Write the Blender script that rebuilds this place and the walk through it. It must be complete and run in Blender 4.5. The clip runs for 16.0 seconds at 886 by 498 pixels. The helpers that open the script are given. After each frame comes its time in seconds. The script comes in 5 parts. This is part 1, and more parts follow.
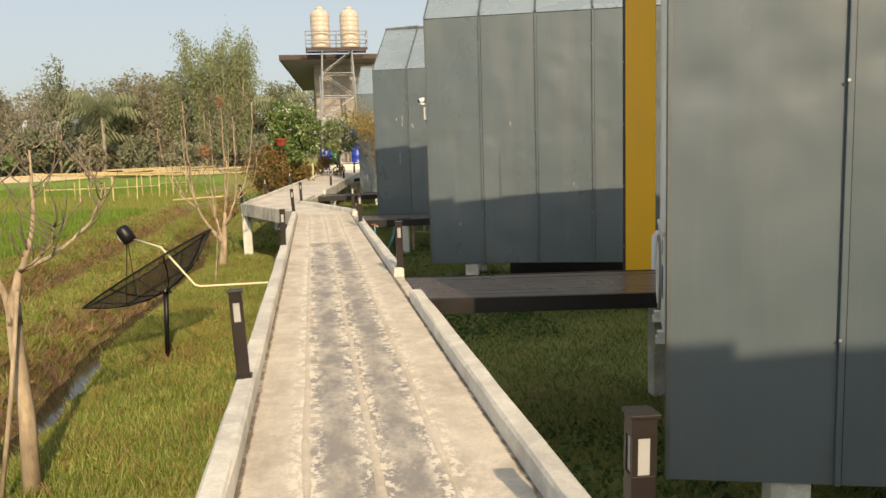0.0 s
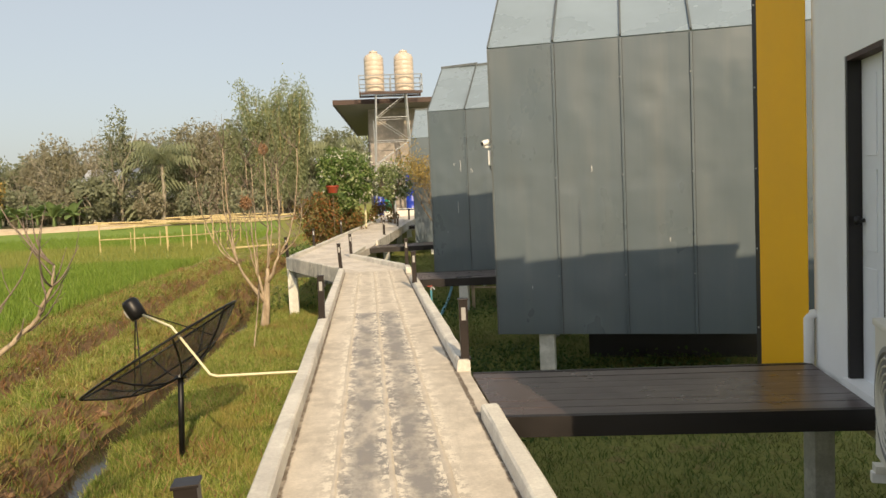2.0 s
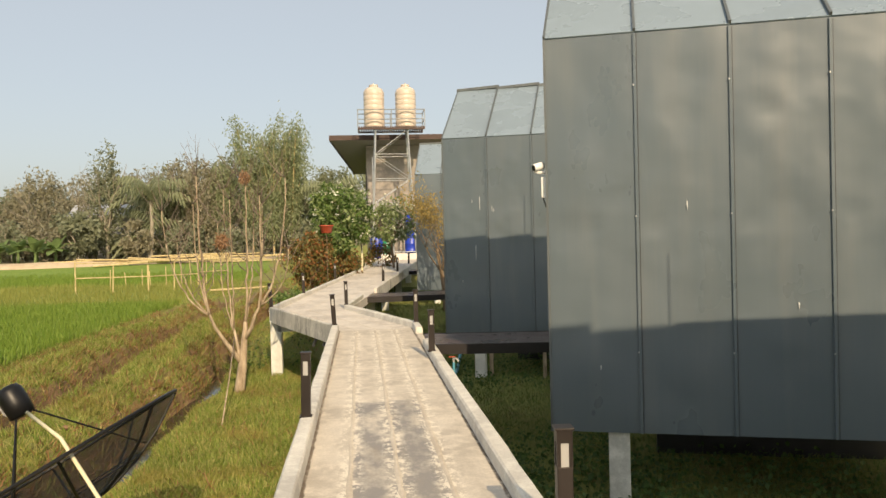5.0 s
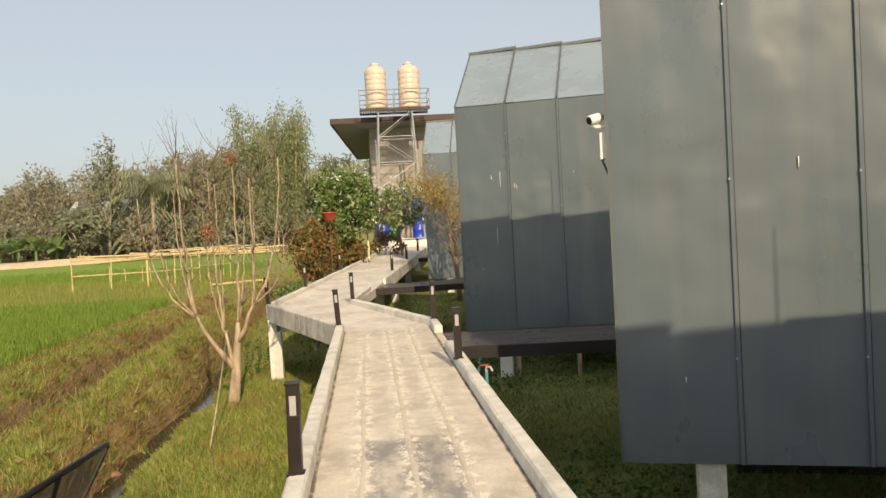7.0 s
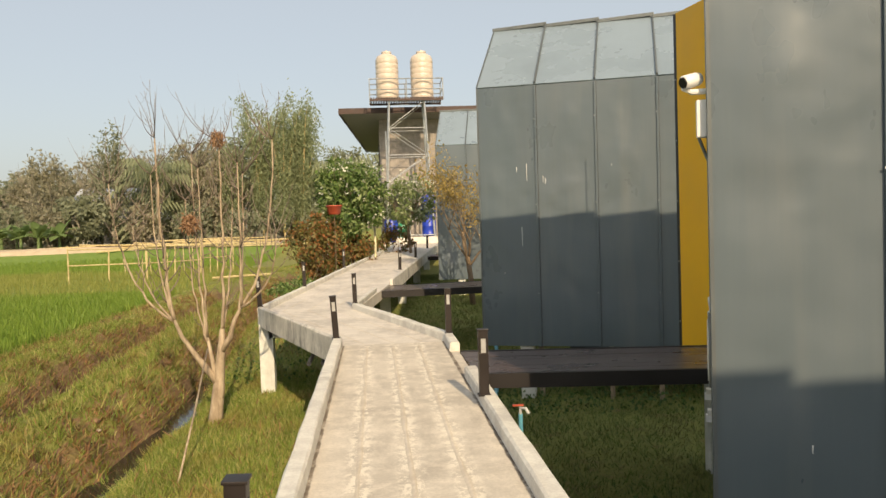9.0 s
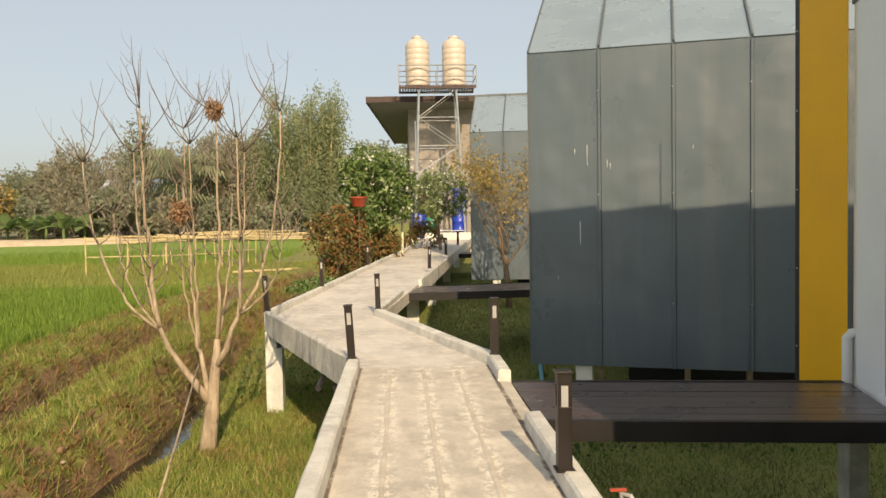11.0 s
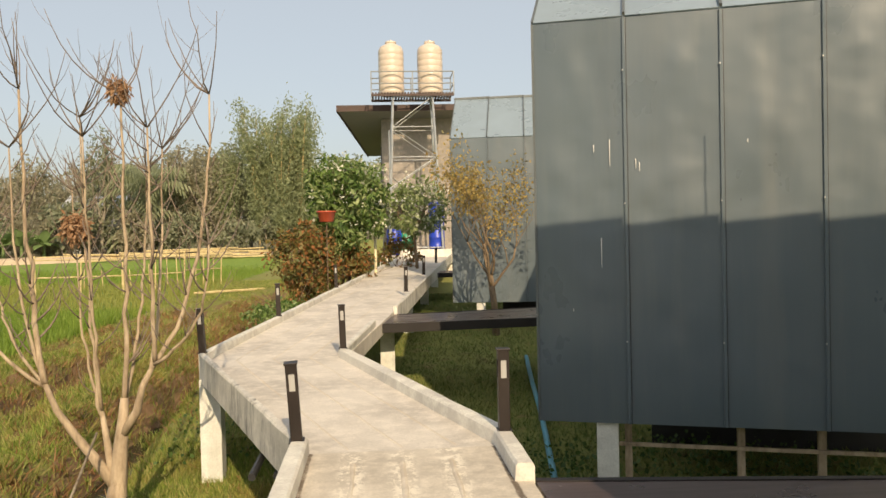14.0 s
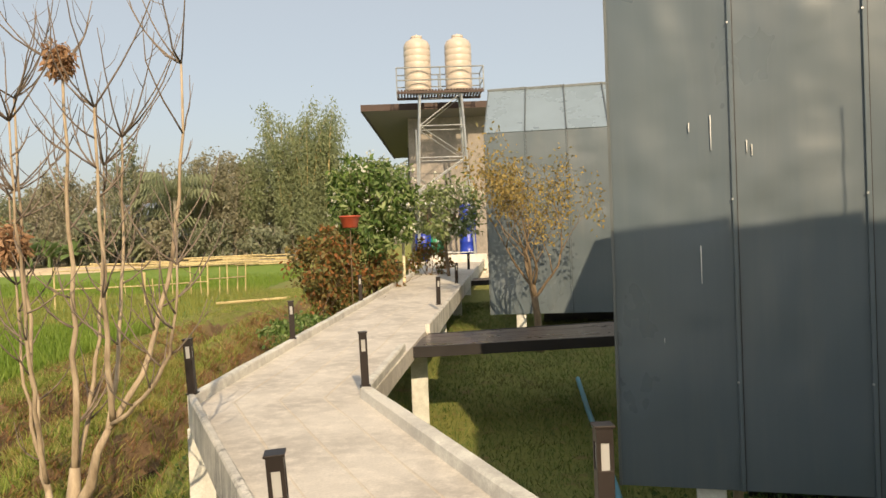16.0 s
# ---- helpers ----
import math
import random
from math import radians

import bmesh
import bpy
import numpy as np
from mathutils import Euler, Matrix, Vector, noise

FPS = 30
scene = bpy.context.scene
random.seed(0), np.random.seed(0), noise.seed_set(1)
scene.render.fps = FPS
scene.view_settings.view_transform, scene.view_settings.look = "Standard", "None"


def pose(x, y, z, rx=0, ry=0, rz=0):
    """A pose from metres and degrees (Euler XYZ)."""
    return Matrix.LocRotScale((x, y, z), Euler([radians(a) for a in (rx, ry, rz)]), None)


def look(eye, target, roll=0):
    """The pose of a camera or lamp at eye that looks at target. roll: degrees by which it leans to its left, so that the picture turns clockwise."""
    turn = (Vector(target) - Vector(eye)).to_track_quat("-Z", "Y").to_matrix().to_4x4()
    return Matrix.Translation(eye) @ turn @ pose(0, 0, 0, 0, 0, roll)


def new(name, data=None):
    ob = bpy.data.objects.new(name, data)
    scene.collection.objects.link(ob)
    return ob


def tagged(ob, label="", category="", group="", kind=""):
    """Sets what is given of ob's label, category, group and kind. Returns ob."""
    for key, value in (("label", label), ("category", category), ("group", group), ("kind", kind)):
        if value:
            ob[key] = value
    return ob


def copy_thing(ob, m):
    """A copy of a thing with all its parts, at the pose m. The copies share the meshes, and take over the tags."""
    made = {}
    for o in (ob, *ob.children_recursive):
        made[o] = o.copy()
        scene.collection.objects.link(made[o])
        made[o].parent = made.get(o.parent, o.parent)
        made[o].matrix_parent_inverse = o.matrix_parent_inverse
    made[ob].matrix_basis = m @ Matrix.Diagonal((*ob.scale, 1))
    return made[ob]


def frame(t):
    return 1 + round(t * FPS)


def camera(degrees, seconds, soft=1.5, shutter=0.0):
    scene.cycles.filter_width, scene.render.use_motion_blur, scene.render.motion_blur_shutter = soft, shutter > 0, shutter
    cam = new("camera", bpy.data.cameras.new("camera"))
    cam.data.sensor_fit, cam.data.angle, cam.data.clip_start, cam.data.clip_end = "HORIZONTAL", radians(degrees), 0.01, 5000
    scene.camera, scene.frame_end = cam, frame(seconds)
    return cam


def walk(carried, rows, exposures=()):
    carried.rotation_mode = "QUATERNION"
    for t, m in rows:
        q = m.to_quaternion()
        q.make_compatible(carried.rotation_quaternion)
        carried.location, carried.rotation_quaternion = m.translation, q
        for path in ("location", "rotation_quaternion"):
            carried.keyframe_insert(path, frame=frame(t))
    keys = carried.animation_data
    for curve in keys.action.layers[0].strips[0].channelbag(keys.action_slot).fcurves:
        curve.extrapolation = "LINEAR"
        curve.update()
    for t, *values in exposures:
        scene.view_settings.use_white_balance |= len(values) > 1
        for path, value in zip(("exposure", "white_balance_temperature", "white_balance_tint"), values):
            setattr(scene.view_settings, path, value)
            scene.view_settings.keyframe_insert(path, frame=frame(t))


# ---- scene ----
cam = camera(59.6, 16.0)
PATH = [
    (0, (-0.192, -2.796, 1.16), (0.132, -0.839, 0.907), -1.8),
    (0.5, (-0.145, -2.404, 1.192), (0.143, -0.433, 1.007), -1.5),
    (1, (-0.108, -1.973, 1.221), (0.149, 0.003, 1.051), -2.0),
    (1.5, (-0.061, -1.517, 1.257), (0.187, 0.462, 1.106), -2.4),
    (2, (-0.06, -1.091, 1.264), (0.128, 0.895, 1.125), -2.6),
    (2.5, (-0.053, -0.636, 1.246), (0.122, 1.351, 1.099), -2.7),
    (3, (-0.096, -0.196, 1.222), (0.024, 1.795, 1.072), -2.5),
    (3.5, (-0.081, 0.229, 1.22), (0.059, 2.218, 1.065), -2.7),
    (4, (-0.108, 0.613, 1.235), (0.063, 2.6, 1.095), -1.0),
    (4.5, (-0.131, 1.016, 1.239), (0.063, 3.005, 1.162), -1.2),
    (5, (-0.18, 1.457, 1.259), (0.031, 3.445, 1.231), -1.4),
    (5.2, (-0.192, 1.605, 1.248), (0.027, 3.593, 1.214), -1.7),
    (7.5, (-0.172, 3.428, 1.218), (0.024, 5.417, 1.151), -3.5),
    (8, (-0.16, 3.794, 1.22), (0.06, 5.78, 1.15), -3.3),
    (8.5, (-0.138, 4.164, 1.237), (0.08, 6.151, 1.17), -2.3),
    (9, (-0.15, 4.491, 1.23), (0.024, 6.482, 1.158), -1.8),
    (9.2, (-0.134, 4.637, 1.219), (0.025, 6.629, 1.14), -2.6),
    (11.3, (-0.159, 6.312, 1.187), (-0.057, 8.308, 1.107), -0.9),
    (11.5, (-0.124, 6.361, 1.195), (-0.017, 8.357, 1.116), -1.4),
    (12, (-0.126, 6.714, 1.214), (-0.014, 8.711, 1.186), -1.4),
    (12.5, (-0.132, 7.059, 1.201), (-0.017, 9.056, 1.173), -1.3),
    (13, (-0.136, 7.406, 1.205), (-0.002, 9.402, 1.167), -1.6),
    (13.5, (-0.138, 7.753, 1.203), (0.007, 9.747, 1.165), -1.4),
    (14, (-0.118, 8.09, 1.193), (0.053, 10.082, 1.152), -1.3),
    (14.5, (-0.071, 8.475, 1.209), (0.119, 10.466, 1.165), -1.6),
    (15, (-0.109, 8.84, 1.216), (0.091, 10.83, 1.176), -1.5),
    (15.5, (-0.107, 9.234, 1.253), (0.099, 11.223, 1.212), -2.5),
    (16, (-0.118, 9.609, 1.238), (-0.019, 11.606, 1.207), -2.2),
]
SKY_STRENGTH, SUN_STRENGTH, EXPOSURE = 0.122, 4.35, 0.2
walk(cam, [(t, look(eye, target, roll)) for t, eye, target, roll in PATH], [(0, EXPOSURE), (16, EXPOSURE)])

# ---- world, sun, exposure ----
SUN_EL, SUN_AZ = radians(30), math.atan2(-0.99, 0.145)  # where the sun stands, angle from +x
world = bpy.data.worlds.new("world")
scene.world = world
world.use_nodes = True
wn = world.node_tree.nodes
sky = wn.new("ShaderNodeTexSky")
sky.sky_type = "NISHITA"
sky.sun_disc = False
sky.sun_elevation = SUN_EL
sky.sun_rotation = math.pi / 2 - SUN_AZ
sky.air_density, sky.dust_density, sky.ozone_density = 1.0, 4.0, 1.5
sky.altitude = 300
haze = wn.new("ShaderNodeMix")  # bright dry-season haze over the clear sky
haze.data_type = "RGBA"
haze.inputs[0].default_value = 0.55
haze.inputs[7].default_value = (5.55, 5.55, 5.15, 1)
world.node_tree.links.new(sky.outputs[0], haze.inputs[6])
world.node_tree.links.new(haze.outputs[2], wn["Background"].inputs[0])
wn["Background"].inputs[1].default_value = SKY_STRENGTH
sun = new("sun", bpy.data.lights.new("sun", "SUN"))
sun.data.energy = SUN_STRENGTH
sun.data.angle = radians(0.5)
sun.data.color = (1.0, 0.765, 0.485)
to_sun = Vector((math.cos(SUN_AZ) * math.cos(SUN_EL), math.sin(SUN_AZ) * math.cos(SUN_EL), math.sin(SUN_EL)))
sun.matrix_world = look(to_sun * 60, (0, 0, 0))

# ---- materials ----


class Nodes:
    """A small node-tree writer for one material."""

    def __init__(self, name):
        self.mat = bpy.data.materials.new(name)
        self.mat.use_nodes = True
        self.tree = self.mat.node_tree
        self.bsdf = self.tree.nodes["Principled BSDF"]
        self.pos = self.node("ShaderNodeNewGeometry").outputs["Position"]

    def node(self, kind, **values):
        n = self.tree.nodes.new(kind)
        for k, v in values.items():
            n.inputs[k.replace("_", " ")].default_value = v
        return n

    def link(self, a, b):
        self.tree.links.new(a, b)

    def noise(self, scale, detail=4.0, rough=0.55, stretch=None, coords=None):
        n = self.node("ShaderNodeTexNoise", Scale=scale, Detail=detail, Roughness=rough)
        src = coords or self.pos
        if stretch:
            m = self.node("ShaderNodeMapping", Scale=stretch)
            self.link(src, m.inputs["Vector"])
            src = m.outputs[0]
        self.link(src, n.inputs["Vector"])
        return n.outputs["Fac"]

    def ramp(self, fac, *stops):
        n = self.node("ShaderNodeValToRGB")
        els = n.color_ramp.elements
        while len(els) < len(stops):
            els.new(0.5)
        for e, (p, c) in zip(els, stops):
            e.position = p
            e.color = (*c, 1) if isinstance(c, tuple) else (c, c, c, 1)
        self.link(fac, n.inputs["Fac"])
        return n.outputs["Color"]

    def mix(self, fac, a, b, kind="MIX"):
        n = self.tree.nodes.new("ShaderNodeMix")
        n.data_type, n.blend_type = "RGBA", kind
        for sock, v in ((n.inputs[0], fac), (n.inputs[6], a), (n.inputs[7], b)):
            if isinstance(v, bpy.types.NodeSocket):
                self.link(v, sock)
            elif isinstance(v, tuple):
                sock.default_value = (*v, 1)
            else:
                sock.default_value = v
        return n.outputs[2]

    def math(self, op, a, b=0.0, c=0.0):
        n = self.tree.nodes.new("ShaderNodeMath")
        n.operation = op
        for sock, v in zip(n.inputs, (a, b, c)):
            if isinstance(v, bpy.types.NodeSocket):
                self.link(v, sock)
            else:
                sock.default_value = v
        return n.outputs[0]

    def axis(self, i):
        n = self.node("ShaderNodeSeparateXYZ")
        self.link(self.pos, n.inputs[0])
        return n.outputs[i]

    def band(self, v, lo, hi, soft):
        """1 between lo and hi, falling to 0 over soft on either side."""
        a = self.step(v, lo - soft, lo + soft)
        return self.math("SUBTRACT", a, self.step(v, hi - soft, hi + soft))

    def step(self, v, lo, hi):
        n = self.tree.nodes.new("ShaderNodeMapRange")
        n.interpolation_type = "SMOOTHSTEP"
        self.link(v, n.inputs["Value"])
        n.inputs["From Min"].default_value, n.inputs["From Max"].default_value = lo, hi
        return n.outputs["Result"]

    def bump(self, height, strength=0.3, distance=0.01):
        n = self.node("ShaderNodeBump", Strength=strength, Distance=distance)
        self.link(height, n.inputs["Height"])
        self.link(n.outputs[0], self.bsdf.inputs["Normal"])

    def done(self, color, rough=0.7, metal=0.0, spec=0.5):
        for key, v in (("Base Color", color), ("Roughness", rough), ("Metallic", metal), ("Specular IOR Level", spec)):
            if isinstance(v, bpy.types.NodeSocket):
                self.link(v, self.bsdf.inputs[key])
            else:
                self.bsdf.inputs[key].default_value = (*v, 1) if isinstance(v, tuple) else v
        return self.mat


def plain(name, color, rough=0.6, metal=0.0, vary=0.12, scale=6.0, bump=0.1):
    n = Nodes(name)
    f = n.noise(scale, 5)
    g = n.noise(scale * 9, 3)
    dark = tuple(c * (1 - vary) for c in color)
    light = tuple(min(1, c * (1 + vary)) for c in color)
    col = n.mix(n.ramp(f, (0.3, 0.0), (0.7, 1.0)), dark, light)
    col = n.mix(0.25, col, n.mix(g, dark, light))
    if bump:
        n.bump(g, bump, 0.004)
    return n.done(col, n.ramp(f, (0.2, max(0.02, rough - 0.1)), (0.8, min(1.0, rough + 0.1))), metal)


def concrete_material(name, base, stain, worn=None, streak=False):
    n = Nodes(name)
    big, mid, fine = n.noise(1.3, 6, 0.6), n.noise(7, 6, 0.65), n.noise(60, 4, 0.7)
    col = n.mix(n.ramp(big, (0.4, 0.0), (0.62, 0.95)), base, stain)
    col = n.mix(n.ramp(mid, (0.45, 0.0), (0.68, 0.7)), col, tuple(min(0.85, c * 1.25) for c in base))
    col = n.mix(n.ramp(fine, (0.35, 0.22), (0.6, 0.0)), col, tuple(c * 0.55 for c in stain))
    if worn:
        x, y = n.axis(0), n.axis(1)
        wob = n.math("MULTIPLY", n.math("SUBTRACT", n.noise(5, 5, 0.7), 0.5), 0.22)
        xm = n.band(n.math("ADD", x, wob), -0.25, 0.235, 0.02)
        ym = n.band(n.math("ADD", y, wob), -6, 7.5, 0.03)
        blotch = n.ramp(n.noise(3.2, 6, 0.7, (1.6, 0.8, 1)), (0.36, 0.15), (0.56, 1.0))
        patch = n.math("MULTIPLY", n.math("MULTIPLY", xm, ym), blotch)
        col = n.mix(n.math("MULTIPLY", patch, 0.85), col, worn)
        edge = n.ramp(n.noise(2.2, 5, 0.65, (2.5, 0.7, 1)), (0.52, 0.0), (0.7, 0.5))
        col = n.mix(edge, col, (0.33, 0.29, 0.24))
        cracks = n.ramp(n.noise(11, 8, 0.8, (1, 0.35, 1)), (0.62, 0.0), (0.72, 0.7))
        col = n.mix(cracks, col, (0.68, 0.6, 0.48))
        # flaked mortar along the three ridges
        gap = n.math("MINIMUM", n.math("ABSOLUTE", n.math("ADD", x, 0.27)), n.math("MINIMUM", n.math("ABSOLUTE", n.math("ADD", x, 0.01)), n.math("ABSOLUTE", n.math("SUBTRACT", x, 0.245))))
        flake = n.math("MULTIPLY", n.step(gap, 0.1, 0.03), n.ramp(n.noise(15, 6, 0.8, (1, 0.7, 1)), (0.5, 0.0), (0.53, 1.0)))
        col = n.mix(n.math("MULTIPLY", flake, 0.9), col, (0.78, 0.72, 0.61))
        side = n.math("ADD", n.math("ABSOLUTE", x), n.math("MULTIPLY", n.math("SUBTRACT", n.noise(8, 4), 0.5), 0.03))
        joint = n.math("MULTIPLY", n.band(side, 0.495, 0.525, 0.006), n.ramp(n.noise(9, 6, 0.75), (0.36, 0.25), (0.52, 1.0)))
        col = n.mix(n.math("MULTIPLY", joint, 0.92), col, (0.11, 0.08, 0.055))
    if streak:
        s = n.ramp(n.noise(5.5, 7, 0.75, (1, 1, 0.3)), (0.5, 0.0), (0.64, 0.85))
        s = n.mix(n.ramp(n.noise(1.4, 3), (0.4, 0.15), (0.6, 1.0)), (0.0, 0.0, 0.0), s)
        col = n.mix(s, col, (0.06, 0.06, 0.06))
    n.bump(n.math("ADD", n.math("MULTIPLY", mid, 0.6), n.math("MULTIPLY", fine, 0.4)), 0.45, 0.012)
    return n.done(col, n.ramp(mid, (0.3, 0.72), (0.7, 0.92)))


def cladding_material(name):
    n = Nodes(name)
    obj = n.node("ShaderNodeObjectInfo")
    tone = obj.outputs["Random"]
    streaks = n.noise(5, 5, 0.6, (3.0, 3.0, 0.10))
    fine = n.noise(26, 4, 0.6, (2.0, 2.0, 0.05))
    cloud = n.noise(1.1, 3, 0.5)
    col = n.mix(n.ramp(streaks, (0.35, 0.0), (0.7, 0.55)), (0.098, 0.126, 0.148), (0.121, 0.145, 0.161))
    col = n.mix(n.ramp(cloud, (0.35, 0.0), (0.65, 0.75)), col, (0.086, 0.116, 0.138))
    # broad pale streaks put in for the sheen on the dented sheets
    runs = n.ramp(n.noise(1.6, 4, 0.55, (2.2, 2.2, 0.22)), (0.52, 0.0), (0.72, 0.42))
    col = n.mix(runs, col, (0.16, 0.173, 0.175))
    col = n.mix(n.ramp(fine, (0.55, 0.0), (0.85, 0.06)), col, (0.2, 0.222, 0.236))
    col = n.mix(n.math("MULTIPLY", tone, 0.22), col, (0.165, 0.192, 0.208))
    rough = n.ramp(n.noise(1.7, 4, 0.6, (1, 1, 0.6)), (0.3, 0.24), (0.7, 0.44))
    n.bump(n.noise(1.9, 2, 0.45), 0.36, 0.055)
    return n.done(col, rough, 0.04, 0.55)


def leaf_material(name, dark, light, third=None, clear=0.25, ripe=False, sere=None):
    n = Nodes(name)
    isl = n.node("ShaderNodeNewGeometry").outputs["Random Per Island"]
    col = n.mix(isl, dark, light)
    if third:
        col = n.mix(n.ramp(n.math("FRACT", n.math("MULTIPLY", isl, 7.31)), (0.6, 0.0), (0.75, 1.0)), col, third)
    if ripe:
        y = n.math("ADD", n.axis(1), n.math("MULTIPLY", n.noise(0.25, 4), 14.0))
        col = n.mix(n.math("MULTIPLY", n.band(y, 41, 58, 2.5), 0.6), col, (0.36, 0.31, 0.1))
    if sere:
        col = n.mix(n.ramp(n.noise(0.9, 5, 0.65), (0.52, 0.0), (0.66, 0.65)), col, sere)
    patch = n.noise(1.1, 3)
    col = n.mix(n.ramp(patch, (0.35, 0.35), (0.65, 0.0)), col, tuple(c * 0.75 for c in dark))
    mat = n.done(col, 0.55, 0.0, 0.35)
    if clear:
        tr = n.node("ShaderNodeBsdfTranslucent")
        n.link(col, tr.inputs["Color"])
        mx = n.node("ShaderNodeMixShader", Fac=clear)
        out = n.tree.nodes["Material Output"]
        n.link(n.bsdf.outputs[0], mx.inputs[1])
        n.link(tr.outputs[0], mx.inputs[2])
        n.link(mx.outputs[0], out.inputs["Surface"])
    return mat


def bark_material(name, dark, light, scale=18):
    n = Nodes(name)
    a, b = n.noise(scale, 6, 0.65, (1, 1, 0.3)), n.noise(3, 4)
    col = n.mix(n.ramp(a, (0.35, 0.0), (0.65, 1.0)), dark, light)
    col = n.mix(n.ramp(b, (0.4, 0.0), (0.7, 0.4)), col, tuple(c * 1.3 for c in light))
    n.bump(a, 0.6, 0.01)
    return n.done(col, 0.9)


def ground_material():
    n = Nodes("ground_soil_and_turf")
    x, y, z = n.axis(0), n.axis(1), n.axis(2)
    wob = n.math("MULTIPLY", n.math("SUBTRACT", n.noise(0.5, 5, 0.6), 0.5), 3.0)
    xs = n.math("ADD", x, wob)
    fine, mid, big = n.noise(22, 6, 0.7), n.noise(3, 6, 0.65), n.noise(0.45, 4)
    turf = n.mix(n.ramp(fine, (0.3, 0.0), (0.7, 1.0)), (0.14, 0.155, 0.03), (0.26, 0.265, 0.065))
    dry = n.mix(n.ramp(fine, (0.3, 0.0), (0.7, 1.0)), (0.15, 0.085, 0.04), (0.33, 0.2, 0.1))
    col = n.mix(n.ramp(mid, (0.55, 0.0), (0.68, 0.6)), turf, dry)
    # rough banks between the ditch and the paddy: more dead growth
    bank = n.band(xs, -7.4, -2.3, 0.5)
    col = n.mix(n.math("MULTIPLY", bank, n.ramp(n.noise(1.6, 6, 0.7), (0.54, 0.0), (0.7, 0.5))), col, dry)
    nrm = n.node("ShaderNodeSeparateXYZ")
    n.link(n.node("ShaderNodeNewGeometry").outputs["True Normal"], nrm.inputs[0])
    steep = n.math("MULTIPLY", n.step(n.math("ADD", nrm.outputs[2], n.math("MULTIPLY", n.math("SUBTRACT", mid, 0.5), 0.3)), 0.8, 0.56), n.step(x, -2.0, -2.4))
    steep = n.math("MULTIPLY", steep, n.step(nrm.outputs[0], 0.05, 0.3))
    col = n.mix(steep, col, n.mix(n.ramp(fine, (0.3, 0.0), (0.7, 1.0)), (0.13, 0.08, 0.045), (0.3, 0.19, 0.1)))
    low = n.step(z, -1.32, -1.44)
    col = n.mix(low, col, (0.06, 0.04, 0.025))
    paddy = n.step(xs, -7.2, -8.2)
    rice = n.mix(n.ramp(mid, (0.3, 0.0), (0.7, 1.0)), (0.11, 0.19, 0.025), (0.18, 0.25, 0.04))
    col = n.mix(paddy, col, rice)
    far = n.step(y, 70, 73)
    col = n.mix(far, col, n.mix(big, (0.22, 0.17, 0.1), (0.13, 0.14, 0.05)))
    n.bump(n.math("ADD", n.math("MULTIPLY", mid, 0.7), n.math("MULTIPLY", fine, 0.3)), 0.8, 0.06)
    return n.done(col, 0.95)


def board_material():
    n = Nodes("dark_brown_board")
    g = n.noise(14, 6, 0.6, (0.08, 1.6, 1.6))
    s = n.noise(2.0, 4)
    tone = n.node("ShaderNodeObjectInfo").outputs["Random"]
    col = n.mix(n.ramp(g, (0.35, 0.0), (0.7, 1.0)), (0.052, 0.037, 0.038), (0.1, 0.073, 0.073))
    col = n.mix(n.math("MULTIPLY", tone, 0.3), col, (0.1, 0.075, 0.072))
    chips = n.ramp(n.noise(9, 4, 0.6), (0.7, 0.0), (0.72, 0.9))
    col = n.mix(chips, col, (0.55, 0.55, 0.53))
    n.bump(g, 0.35, 0.004)
    return n.done(col, n.ramp(s, (0.3, 0.22), (0.7, 0.4)), 0.0, 0.8)


def mesh_screen_material():
    n = Nodes("black_wire_mesh")
    mat = n.done((0.012, 0.012, 0.012), 0.5, 0.3)
    tr = n.node("ShaderNodeBsdfTransparent")
    mx = n.node("ShaderNodeMixShader", Fac=0.5)
    n.link(n.bsdf.outputs[0], mx.inputs[1])
    n.link(tr.outputs[0], mx.inputs[2])
    n.link(mx.outputs[0], n.tree.nodes["Material Output"].inputs["Surface"])
    return mat


DECK = concrete_material("walkway_concrete", (0.64, 0.58, 0.49), (0.47, 0.42, 0.35), worn=(0.22, 0.215, 0.215))
RENDER = concrete_material("pale_cement", (0.66, 0.61, 0.54), (0.47, 0.43, 0.38))
RIDGE = concrete_material("mortar_ridge", (0.62, 0.56, 0.47), (0.52, 0.45, 0.36))
KERB = concrete_material("whitewashed_kerb", (0.7, 0.67, 0.6), (0.5, 0.48, 0.44))
SIDE = concrete_material("stained_edge_concrete", (0.64, 0.61, 0.55), (0.44, 0.42, 0.38), streak=True)
PILE = concrete_material("white_pile", (0.66, 0.66, 0.62), (0.45, 0.46, 0.42))
HOUSEWALL = concrete_material("grey_house_plaster", (0.32, 0.285, 0.25), (0.23, 0.21, 0.19))
CLAD = cladding_material("grey_sheet_metal")
# pale blue of the reflected sky is put into the roof's base colour
ROOFSHEET = plain("sky_pale_roof_sheet", (0.27, 0.335, 0.385), 0.28, 0.25, 0.14, 1.3)
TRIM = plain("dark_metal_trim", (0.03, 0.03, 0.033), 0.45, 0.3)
SEAM = plain("seam_metal", (0.12, 0.135, 0.14), 0.45, 0.3)
STEEL = plain("galvanised_steel", (0.45, 0.46, 0.46), 0.4, 0.7)
YELLOW = plain("yellow_paint", (0.9, 0.48, 0.004), 0.55, 0, 0.05, 2.0)
WHITE = plain("white_wall_paint", (0.87, 0.88, 0.875), 0.6, 0, 0.05, 1.5)
DOORPAINT = plain("white_door_paint", (0.8, 0.83, 0.87), 0.35, 0, 0.06, 3.0)
